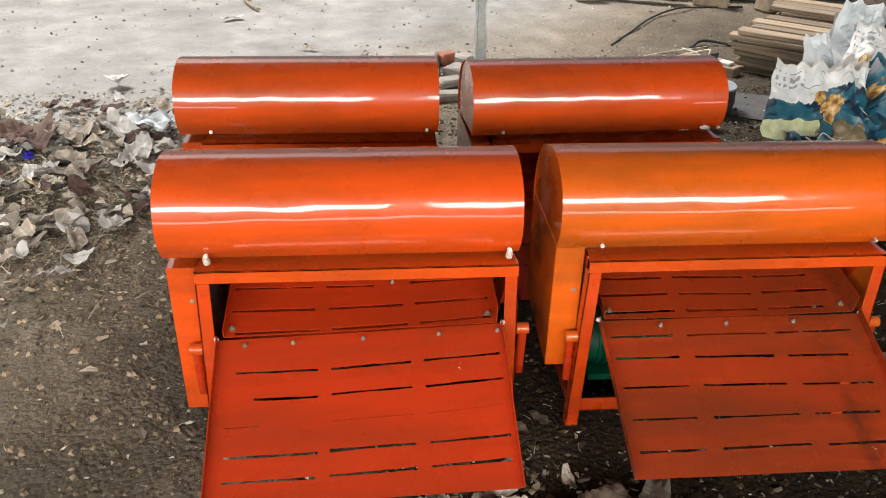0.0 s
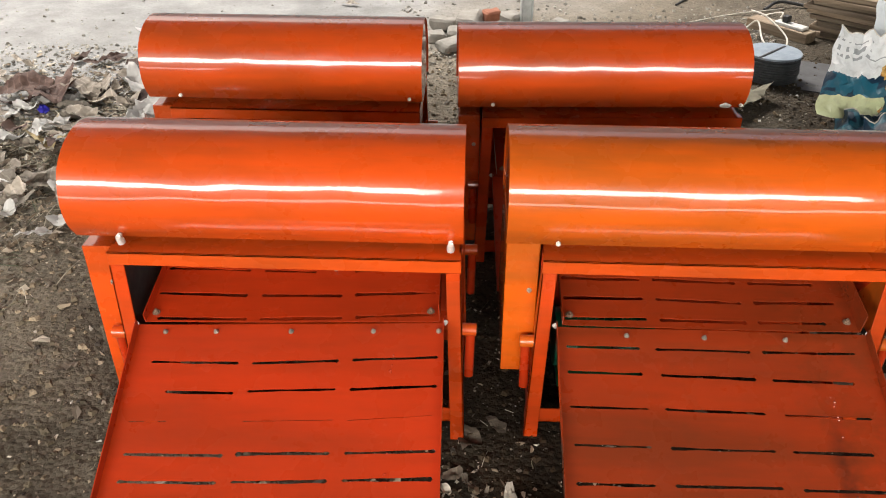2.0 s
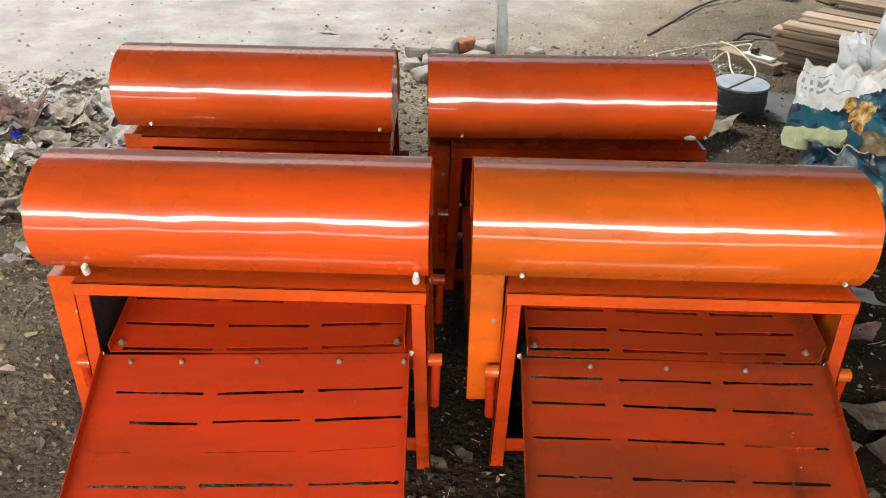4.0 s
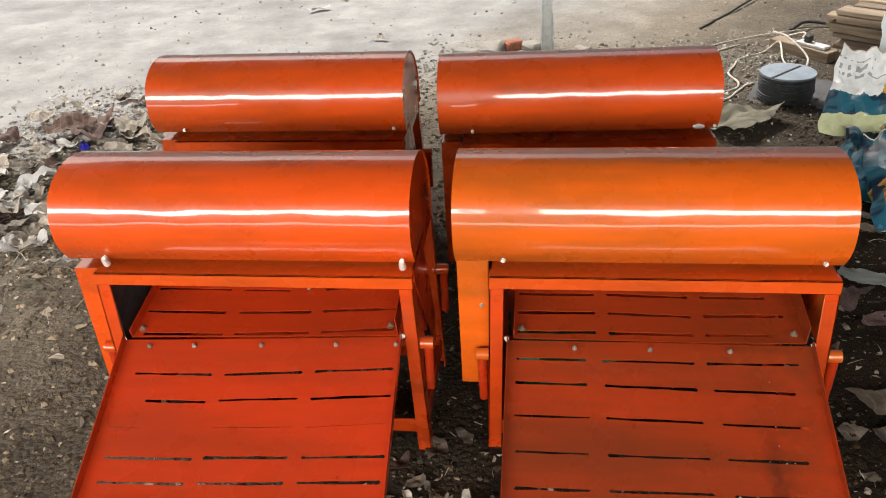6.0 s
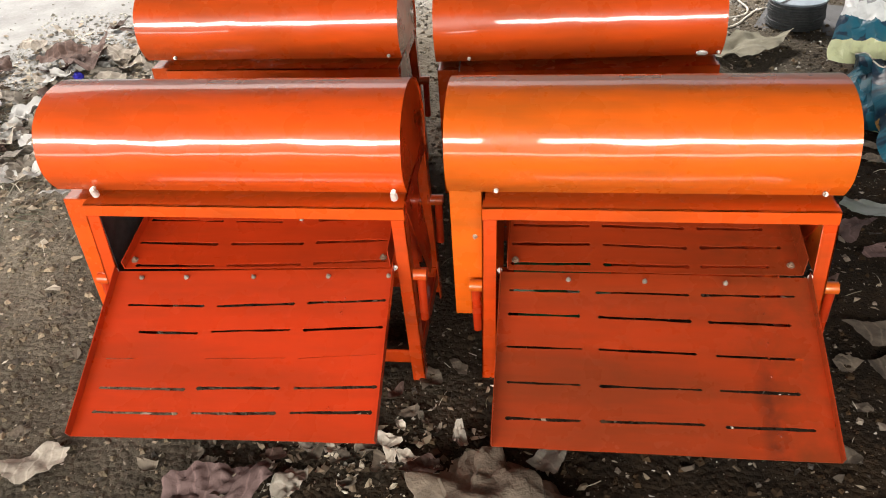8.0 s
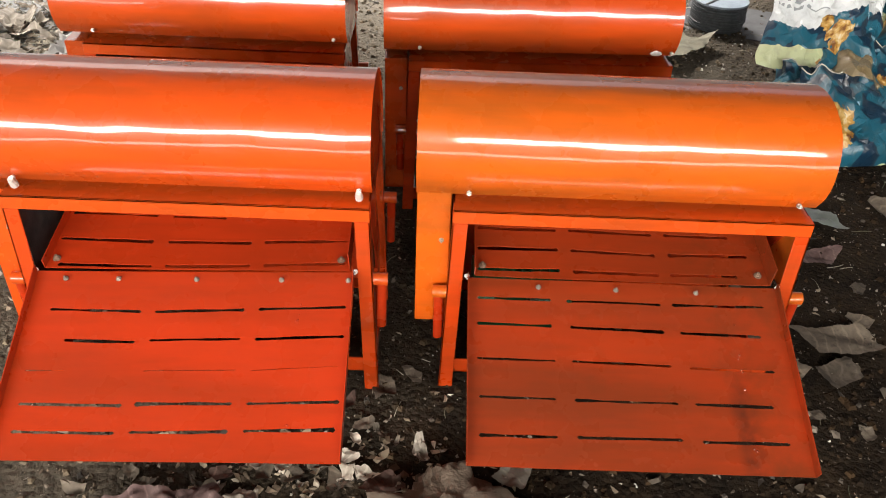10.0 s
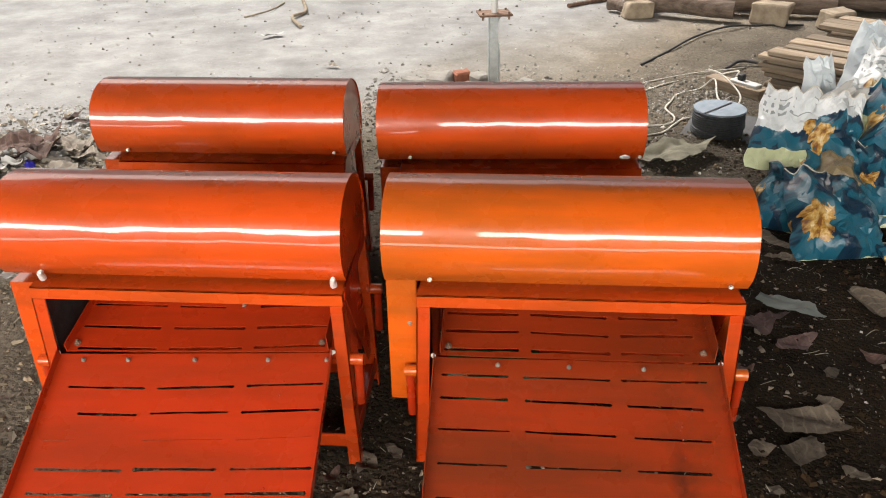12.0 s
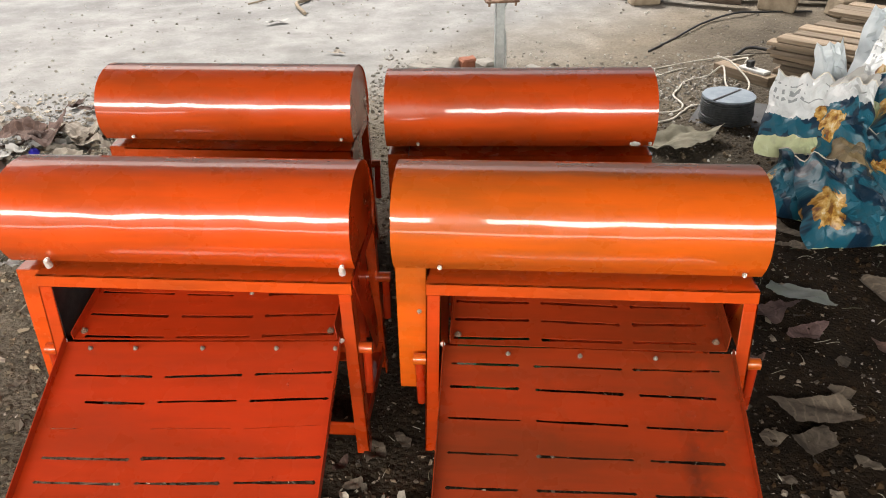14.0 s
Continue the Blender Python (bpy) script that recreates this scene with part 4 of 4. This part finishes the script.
# ---- the sack heap ----
def sack(label, foot, size, mat, seed, lean=0.0, turn=0.0, roll=0.0, pinch=0.2, crease=0.011, name="feed_sack", hem=True):
    """A slack crumpled sack, its cloth creased into facets: foot is the middle of its lower hem; it leans back by lean."""
    rng = random.Random(seed)
    off = Vector((rng.uniform(-30, 30), rng.uniform(-30, 30), rng.uniform(-30, 30)))
    w, h, deep = size
    nu, nv = max(9, int(w / 0.017)), max(9, int(h / 0.017))
    m = pose(0, 0, 0, 0, 0, turn) @ pose(0, 0, 0, -lean) @ pose(0, 0, 0, 0, roll)
    bm = bmesh.new()
    layer = bm.loops.layers.uv.new("UVMap")
    where = {}

    def vert(i, j, side):
        edge = i in (0, nu) or j in (0, nv)
        u, v = i / nu, j / nv
        if not edge:
            u, v = u + rng.uniform(-0.3, 0.3) / nu, v + rng.uniform(-0.3, 0.3) / nv
        full = (1 - abs(2 * u - 1) ** 3) ** 0.6 * min(1.0, (4.5 * v) ** 0.5, (1.7 * (1 - v)) ** 0.9) if not edge else 0.0
        q = Vector((u * w, v * h, 0.35 * side)) * 7 + off
        fold = 0.9 * noise.noise(q * 0.8) - 0.8 * abs(noise.noise(Vector((q.x * 1.5 + q.y * 0.5, q.y * 0.7, q.z)))) + 0.3
        y = side * (deep / 2 * full * (1 + 0.9 * fold)) + crease * (rng.uniform(-0.55, 0.55) * (0.25 if edge else 1.0) + (0.5 if edge else 2.2) * noise.noise(q * 1.9)) + 0.03 * noise.noise(Vector((u * 3, v * 3, 9)) + off)
        x = (u - 0.5) * w * (1 - pinch * v) + 0.03 * noise.noise(Vector((v * 4, side, 4)) + off) * (1 if edge else 0.6)
        z = v * h + (0.05 * noise.noise(Vector((u * 6, 2, 1)) + off) * v)
        p = m @ Vector((x, y, z))
        p.z = max(p.z, -foot[2] + 0.001 + rng.uniform(0, 0.003))
        made = bm.verts.new(p)
        where[made] = (i / nu, j / nv)
        return made

    front = [[vert(i, j, -1) for j in range(nv + 1)] for i in range(nu + 1)]
    back = [[front[i][j] if i in (0, nu) or j in (0, nv) else vert(i, j, 1) for j in range(nv + 1)] for i in range(nu + 1)]
    for grid, flip in ((front, 1), (back, -1)):
        for i in range(nu):
            for j in range(nv):
                a, b, c, d = grid[i][j], grid[i + 1][j], grid[i + 1][j + 1], grid[i][j + 1]
                slash = (i == 0) == (j == 0) if i in (0, nu - 1) and j in (0, nv - 1) else rng.random() < 0.5
                for tri in ((a, b, c), (a, c, d)) if slash else ((a, b, d), (b, c, d)):
                    f = bm.faces.new(tri[::flip])
                    for loop in f.loops:
                        loop[layer].uv = where[loop.vert]
    mouth = [front[i][nv].co.copy() for i in range(nu + 1)]
    ob = mesh_object(name, bm, mat)
    ob.data.shade_smooth()
    ob.data.set_sharp_from_angle(angle=radians(32))
    ob.matrix_world = pose(*foot)
    if hem:
        part("hem", tube(bmesh.new(), mouth, 0.0032, 6), CORD, ob, "rolled pale hem at the mouth", True)
    return tagged(ob, label, "sack", "heap of feed sacks")


TARP = plain("dark_tarp", (0.02, 0.022, 0.02), (0.06, 0.065, 0.06), 0.6, 8)
sack("base sack buried under the heap", (2.47, 1.42, 0.0), (0.56, 0.66, 0.36), SACK_BLUE, 10, 80, -8)
sack("dark blue sack filling the middle of the heap", (2.78, 1.50, 0.0), (0.50, 0.60, 0.50), SACK_TEAL, 15, 62, -8)
sack("slack printed feed sack, white head, teal band, lime foot", (2.235, 1.565, 0.165), (0.29, 0.37, 0.10), SACK_WHITE, 1, 42, -20, 0, 0.15, 0.007)
sack("printed feed sack with ochre grain print and folded side", (2.395, 1.505, 0.17), (0.22, 0.34, 0.13), SACK_OCHRE, 2, 40, -12, 4)
sack("torn white sack lining over the printed sacks", (2.425, 1.70, 0.34), (0.15, 0.17, 0.07), PAPER, 21, 32, -10, 35, 0.3, hem=False)
sack("crumpled white plastic bag behind the printed sacks", (2.475, 1.92, 0.25), (0.17, 0.27, 0.10), BLUE_FILM, 11, 12, 0, -5, 0.35, 0.016, hem=False)
sack("tall white-headed printed sack leaning on the heap", (2.565, 1.72, 0.24), (0.23, 0.50, 0.12), SACK_TALL, 6, 52, -18, 12, 0.1)
sack("bulging blue printed sack on top of the heap", (2.70, 1.56, 0.20), (0.32, 0.34, 0.22), SACK_TEAL, 7, 38, -6)
sack("crumpled brown and teal printed sack in the heap", (2.475, 1.37, 0.08), (0.31, 0.30, 0.18), SACK_BROWN, 5, 50, -4)
sack("dark blue sack with gold grain print at the heap's foot", (2.365, 1.135, 0.0), (0.35, 0.38, 0.19), SACK_BLUE, 3, 52, 8)
sack("small crumpled teal sack under the upright one", (2.185, 1.36, 0.0), (0.22, 0.29, 0.16), SACK_TEAL, 4, 45, -25)
sack("pale torn sack lining at the heap's edge", (2.64, 1.40, 0.12), (0.18, 0.27, 0.09), BLUE_FILM, 16, 45, -25, 0, 0.1, 0.014, hem=False)
sack("blue printed sack slumped at the heap's side", (2.86, 1.22, 0.0), (0.40, 0.42, 0.24), SACK_WHITE, 8, 48, -15)
sack("dark sack rag at the foot of the heap", (2.62, 1.05, 0.0), (0.20, 0.18, 0.06), SACK_TEAL, 9, 75, 30)
sack("bunched pale plastic bag on top of the heap", (2.77, 2.18, 0.0), (0.32, 0.60, 0.26), BLUE_FILM, 12, 8, 0, 4, 0.3, 0.018, hem=False)
sack("tall blue printed sack at the back of the heap", (3.02, 1.85, 0.0), (0.46, 0.62, 0.30), SACK_TALL, 17, 15, -10)
sack("dark folded tarpaulin behind the sacks", (3.03, 2.34, 0.0), (0.40, 0.52, 0.18), TARP, 13, 4, -12, 0, 0.1, 0.011, "tarpaulin", False)
sack("white plastic sack beside the tarpaulin", (2.78, 2.42, 0.0), (0.17, 0.50, 0.12), PAPER, 14, 3, 0, 8, hem=False)


# ---- litter ----
def scrap(name, label, category, x, y, size, mat, seed, folds=0.3, narrow=0.7, turn=None, n=16, ragged=0.35, curl=0.0, group="", tilt=0.0, lift=0.0):
    rng = random.Random(seed)
    bm = bmesh.new()
    crumpled(bm, size, rng, Matrix.Identity(4), folds, n, ragged, curl, narrow)
    ob = mesh_object(name, bm, mat, True)
    ob.matrix_world = pose(x, y, ground_z(x, y) + lift, tilt, 0, rng.uniform(0, 360) if turn is None else turn)
    return tagged(ob, label, category, group)


scrap("dry_leaf", "large dry brown leaf on dark earth", "leaf", 1.96, 0.22, 0.27, SHADED_LEAF, 1, 0.22, 0.6, -5, 18)
scrap("dry_leaf", "torn dry leaf lying on dark earth", "leaf", 1.90, 0.10, 0.17, SHADED_LEAF, 2, 0.25, 0.55, 18)
scrap("dry_leaf", "small dry leaf lying flat", "leaf", 1.80, 0.10, 0.09, SHADED_LEAF, 3, 0.25, 0.8)
scrap("dry_leaf", "curled dry leaf near the sacks", "leaf", 2.36, 0.84, 0.20, SHADED_LEAF, 4, 0.3, 0.7, 100, 16, 0.3, 0.3)
scrap("dry_leaf", "narrow strip of bark-like dry leaf", "leaf", 2.14, 1.28, 0.22, SHADED_LEAF, 5, 0.2, 0.4, -55)
scrap("dry_leaf", "broken dry leaf below the sacks", "leaf", 2.15, 1.13, 0.15, SHADED_LEAF, 6, 0.25, 0.5, -10)
scrap("plastic_film", "torn piece of dirty clear plastic film", "plastic film", 2.07, 0.80, 0.32, FILM, 7, 0.3, 0.55, -38, 14)
scrap("plastic_film", "torn strip of dirty plastic film", "plastic film", 1.90, 0.98, 0.22, FILM, 8, 0.16, 0.6, -30)
scrap("maroon_leaf", "dark reddish curled leaf on the earth", "leaf", 1.94, 0.68, 0.21, MAROON, 9, 0.5, 0.6, 15, 16)
scrap("maroon_leaf", "dull reddish folded leaf", "leaf", 2.02, 0.58, 0.17, MAROON, 10, 0.35, 0.5, 25, 18)
scrap("cloth_rag", "crumpled dull maroon rag on the earth", "rag", 0.35, -0.415, 0.27, MAROON, 11, 0.6, 0.6, 6, 30, 0.3)
scrap("dry_leaf", "dry pale leaf at the rag's edge", "leaf", 0.515, -0.36, 0.16, LEAF, 12, 0.6, 0.6, 80, 18)
scrap("dry_leaf", "dry grey leaf with long stalk", "leaf", -0.13, -0.345, 0.20, LEAF, 13, 0.3, 0.55, 25, 18)
scrap("dry_leaf", "curled dark leaf beside the stone", "leaf", 0.80, -0.30, 0.12, LEAF_DARK, 14, 0.6, 0.6, 40)
scrap("dry_leaf", "dry leaf behind the big stone", "leaf", 1.08, -0.25, 0.12, LEAF, 15, 0.3, 0.7, 60)
for k, (x, y, z) in enumerate([(0.70, -0.05, .07), (0.78, 0.00, .09), (0.74, -0.12, .06), (0.84, 0.05, .07), (0.66, -0.22, .08), (0.60, -0.27, .09), (0.54, -0.25, .10), (0.70, -0.28, .09), (0.45, -0.27, .06),
                               (1.68, 0.33, .08), (1.75, 0.42, .06), (1.72, 0.55, .07), (1.85, 0.45, .06), (2.1, 0.45, .07), (2.05, 0.30, .09), (1.70, 0.02, .08), (2.2, 0.15, .08), (1.72, -0.2, .09), (1.9, -0.1, .07),
                               (1.74, 0.22, .08), (2.25, 0.52, .10), (1.78, 0.75, .09), (1.80, -0.05, .06), (2.02, 0.02, .07), (2.4, 0.35, .09), (-0.2, -0.25, .06), (-0.35, 0.0, .05), (-0.3, 0.2, .06)]):
    scrap("dry_leaf", "small broken dry leaf on dark earth", "leaf", x, y, z, SHADED_LEAF if k % 4 else LEAF_DARK, 100 + k, 0.4, 0.7, None, 9, 0.4, 0.0, "broken dry leaves by the machines")

curls = random.Random(31)
for k in range(34):
    scrap("dry_leaf", "curled pale brown leaf piece in front of the chutes", "leaf", curls.gauss(0.62, 0.20), curls.gauss(-0.29, 0.07), curls.uniform(0.035, 0.085), LEAF if k % 2 else SHADED_LEAF, 700 + k, curls.uniform(0.4, 0.9), curls.uniform(0.35, 0.75), None, 8, 0.4,
          curls.uniform(0.0, 0.6), "curled leaves in front of the chutes")

# the litter heap: larger leaves and papers one by one
HEAP = [(-1.30, 2.10, .26, 2), (-1.12, 2.02, .34, 2), (-0.98, 2.06, .22, 0), (-1.22, 1.93, .22, 2), (-0.82, 1.63, .26, 0), (-0.93, 1.52, .16, 4), (-0.98, 1.12, .26, 0), (-0.80, 1.18, .24, 0), (-0.70, 1.16, .18, 1),
        (-0.66, 1.05, .14, 0), (-0.86, 0.98, .20, 0), (-0.92, 0.90, .18, 1), (-0.66, 0.83, .13, 1), (-1.05, 0.78, .20, 0), (-1.14, 0.70, .18, 1), (-0.62, 1.30, .10, 1), (-0.50, 1.36, .12, 0), (-0.52, 1.46, .1, 1),
        (-0.70, 1.98, .20, 2), (-0.58, 1.92, .22, 0), (-0.78, 2.12, .22, 1), (-0.64, 2.16, .24, 3), (-0.52, 2.22, .26, 3), (-0.74, 2.32, .20, 1), (-0.86, 2.22, .24, 1), (-0.56, 2.38, .18, 0), (-0.66, 2.48, .16, 0),
        (-0.62, 1.80, .22, 1), (-0.46, 1.82, .2, 0), (-0.48, 2.02, .22, 2), (-1.24, 1.62, .24, 0), (-1.36, 1.48, .22, 2), (-1.12, 1.48, .20, 1), (-1.28, 1.28, .26, 1), (-1.16, 1.20, .24, 0), (-1.42, 1.2, .22, 0),
        (-1.06, 1.32, .2, 0), (-1.20, 1.02, .22, 0), (-1.36, 0.98, .24, 1), (-1.5, 1.7, .24, 0), (-1.55, 1.95, .24, 2), (-1.48, 2.2, .24, 0), (-1.08, 2.52, .20, 2), (-1.22, 2.55, .18, 2), (-0.9, 2.45, .14, 2), (-0.95, 1.80, .14, 0), (-1.02, 1.68, .12, 1)]
KINDS = [("dry_leaf", "dry brown leaf on the litter heap", "leaf", LEAF), ("paper_scrap", "crumpled dirty pale paper in the litter heap", "paper", PAPER), ("rotting_leaf", "dark reddish leaf in the litter heap", "leaf", LEAF_DARK),
         ("plastic_bag", "crumpled pale blue plastic bag on the litter", "plastic bag", BLUE_FILM), ("cardboard_ball", "crumpled yellowed paper ball in the litter", "paper", plain("yellow_paper", (0.45, 0.35, 0.19), (0.62, 0.52, 0.33), 0.85, 10))]
for k, (x, y, z, kind) in enumerate(HEAP):
    name, label, cat, mat = KINDS[kind]
    scrap(name, label, cat, x, y, z * 1.12, mat, 300 + k, (0.6, 0.7, 0.55, 0.8, 1.0)[kind], 0.5 + 0.16 * math.sin(k), None, 16, 0.35, 0.25 * math.sin(7 * k), "litter heap", 0, 0.004)
more = random.Random(77)
for k in range(110):
    x, y = more.gauss(-0.95, 0.28), more.gauss(1.5, 0.46)
    if x > -0.36:
        x = -0.36 - more.random() * 0.3
    kind = more.choice((0, 0, 0, 1, 1, 2))
    name, label, cat, mat = KINDS[kind]
    scrap(name, label, cat, x, y, more.uniform(0.06, 0.16), mat, 600 + k, more.uniform(0.4, 1.0), more.uniform(0.4, 0.8), None, 8, 0.3, more.uniform(-0.2, 0.4), "litter heap", 0, more.uniform(0.003, 0.02))
stone("bottle_cap", "small blue plastic cap among the litter", "cap", -1.12, 1.88, (0.05, 0.05, 0.04), BLUE, 71)
scrap("dry_leaf", "pale curled leaf on the dusty far ground", "leaf", -0.57, 4.30, 0.16, PAPER, 500, 0.4, 0.5, 18)
scrap("dry_leaf", "pale dry leaf on the dusty ground", "leaf", 0.02, 3.55, 0.16, LEAF, 501, 0.4, 0.4, -15)
cord("dry_branch", "pale dry branch on the dusty far ground", [(-0.42, 4.55, 0), (-0.55, 4.85, 0.01), (-0.5, 5.1, 0.0), (-0.62, 5.5, .02)], 0.014, LIME)
cord("dry_branch", "thin pale dry twig on the far ground", [(-0.95, 4.9, 0), (-0.8, 5.1, 0.01), (-0.75, 5.4, 0)], 0.007, LIME)


def scatter(name, label, count, seed, where, shape, mat):
    """Fine litter nobody could count, as one mesh of small bent flakes or stalks."""
    rng = random.Random(seed)
    verts, faces = [], []
    for _ in range(count):
        x, y, s = where(rng)
        z = ground_z(x, y)
        a = rng.uniform(0, math.tau)
        c, d = math.cos(a), math.sin(a)
        i = len(verts)
        if shape == "flake":
            w = s * rng.uniform(0.35, 0.8)
            k = rng.randint(4, 6)
            for q in range(k):
                b = math.tau * (q + rng.uniform(-0.35, 0.35)) / k
                g = rng.uniform(0.45, 1.1)
                u, v = s * g * math.cos(b), w * g * math.sin(b)
                verts.append((x + u * c - v * d, y + u * d + v * c, z + 0.001 + rng.uniform(0.0, 0.5) * s))
            verts.append((x + 0.2 * s * c, y + 0.2 * s * d, z + rng.uniform(0.05, 0.5) * s + 0.002))
            faces += [(i + q, i + (q + 1) % k, i + k) for q in range(k)]
        elif shape == "grit":
            for u, v, e in ((-1, -0.7, -0.3), (0.9, -0.8, -0.3), (0.8, 0.8, -0.3), (-0.8, 0.9, -0.3), (-0.5, -0.3, 0.7), (0.5, -0.5, 0.8), (0.3, 0.5, 0.6), (-0.4, 0.4, 0.9)):
                q = [k * rng.uniform(0.7, 1.2) * s for k in (u, v, e)]
                verts.append((x + q[0] * c - q[1] * d, y + q[0] * d + q[1] * c, z + q[2]))
            faces += [tuple(i + k for k in f) for f in ((4, 5, 6, 7), (0, 1, 5, 4), (1, 2, 6, 5), (2, 3, 7, 6), (3, 0, 4, 7))]
        else:
            w, bend, lift = 0.0007 + 0.009 * s, rng.uniform(-0.3, 0.3) * s, rng.uniform(0, 0.35) * s
            for k in range(4):
                t = k / 3 - 0.5
                px, py = t * 2 * s, bend * (1 - 4 * t * t)
                for q in (-w, w):
                    verts.append((x + px * c - (py + q) * d, y + px * d + (py + q) * c, z + 0.003 + lift * (1 - 4 * t * t) + (q > 0) * w))
            faces += [(i + 2 * k, i + 2 * k + 2, i + 2 * k + 3, i + 2 * k + 1) for k in range(3)]
    me = bpy.data.meshes.new(name)
    me.from_pydata(verts, [], faces)
    me.materials.append(mat)
    return tagged(new(name, me), label, "litter", kind="stuff")


def near(rng):
    return rng.uniform(-1.7, 3.0), rng.uniform(-0.9, 2.6), 0.0016 + 0.010 * rng.random() ** 6


def far(rng):
    return rng.uniform(-2.6, 3.6), rng.uniform(2.0, 6.0), 0.0025 + 0.012 * rng.random() ** 6


def heap(rng):
    return rng.gauss(-0.95, 0.32), rng.gauss(1.55, 0.48), 0.005 + 0.028 * rng.random() ** 3


def rubble_line(rng):
    return rng.uniform(0.3, 2.4), rng.gauss(2.95, 0.28), 0.004 + 0.014 * rng.random() ** 3


def front(rng):
    return rng.gauss(0.62, 0.22), rng.gauss(-0.26, 0.10), 0.004 + 0.016 * rng.random() ** 3


scatter("leaf_flakes", "fine broken leaf flakes over the dark earth", 24000, 1, near, "flake", CHIP)
scatter("earth_crumbs", "loose crumbs and clods of brown earth", 30000, 9, lambda r: (r.uniform(-1.7, 3.0), r.uniform(-0.9, 2.8), 0.0022 + 0.012 * r.random() ** 5), "grit", CRUMB)
scatter("leaf_flakes", "torn leaf pieces lying over the earth", 700, 10, lambda r: (r.uniform(-1.6, 2.9), r.uniform(-0.9, 2.6), 0.007 + 0.022 * r.random() ** 3), "flake", CHIP)
scatter("grit", "small stones and crumbs of earth", 6500, 2, near, "grit", CHIP)
scatter("grit", "small stones over the dusty ground", 2600, 3, far, "grit", PEBBLE)
scatter("leaf_flakes", "shredded leaves and paper in the litter heap", 7000, 4, heap, "flake", SHRED)
scatter("straw", "straw and dry grass stalks in the litter heap", 900, 5, lambda r: (r.gauss(-0.95, 0.3), r.gauss(1.5, 0.45), 0.03 + 0.07 * r.random()), "stalk", STRAW)
scatter("grit", "stones along the rubble line", 2200, 6, rubble_line, "grit", PEBBLE)
scatter("leaf_flakes", "broken leaves in front of the chutes", 450, 7, front, "flake", SHRED)
scatter("leaf_flakes", "pale dry shreds over the lighter earth", 5200, 11, lambda r: (r.uniform(-1.4, 0.1), r.uniform(-0.6, 2.6), 0.002 + 0.012 * r.random() ** 4), "flake", SHRED)
scatter("leaf_flakes", "dry shreds between and beside the machines", 1500, 12, lambda r: (r.uniform(0.6, 2.6), r.uniform(-0.6, 1.8), 0.002 + 0.014 * r.random() ** 4), "flake", SHRED)
scatter("straw", "stray straw on the dark earth", 900, 8, lambda r: (r.uniform(-1.5, 2.8), r.uniform(-0.8, 2.6), 0.008 + 0.025 * r.random() ** 2), "stalk", STRAW)
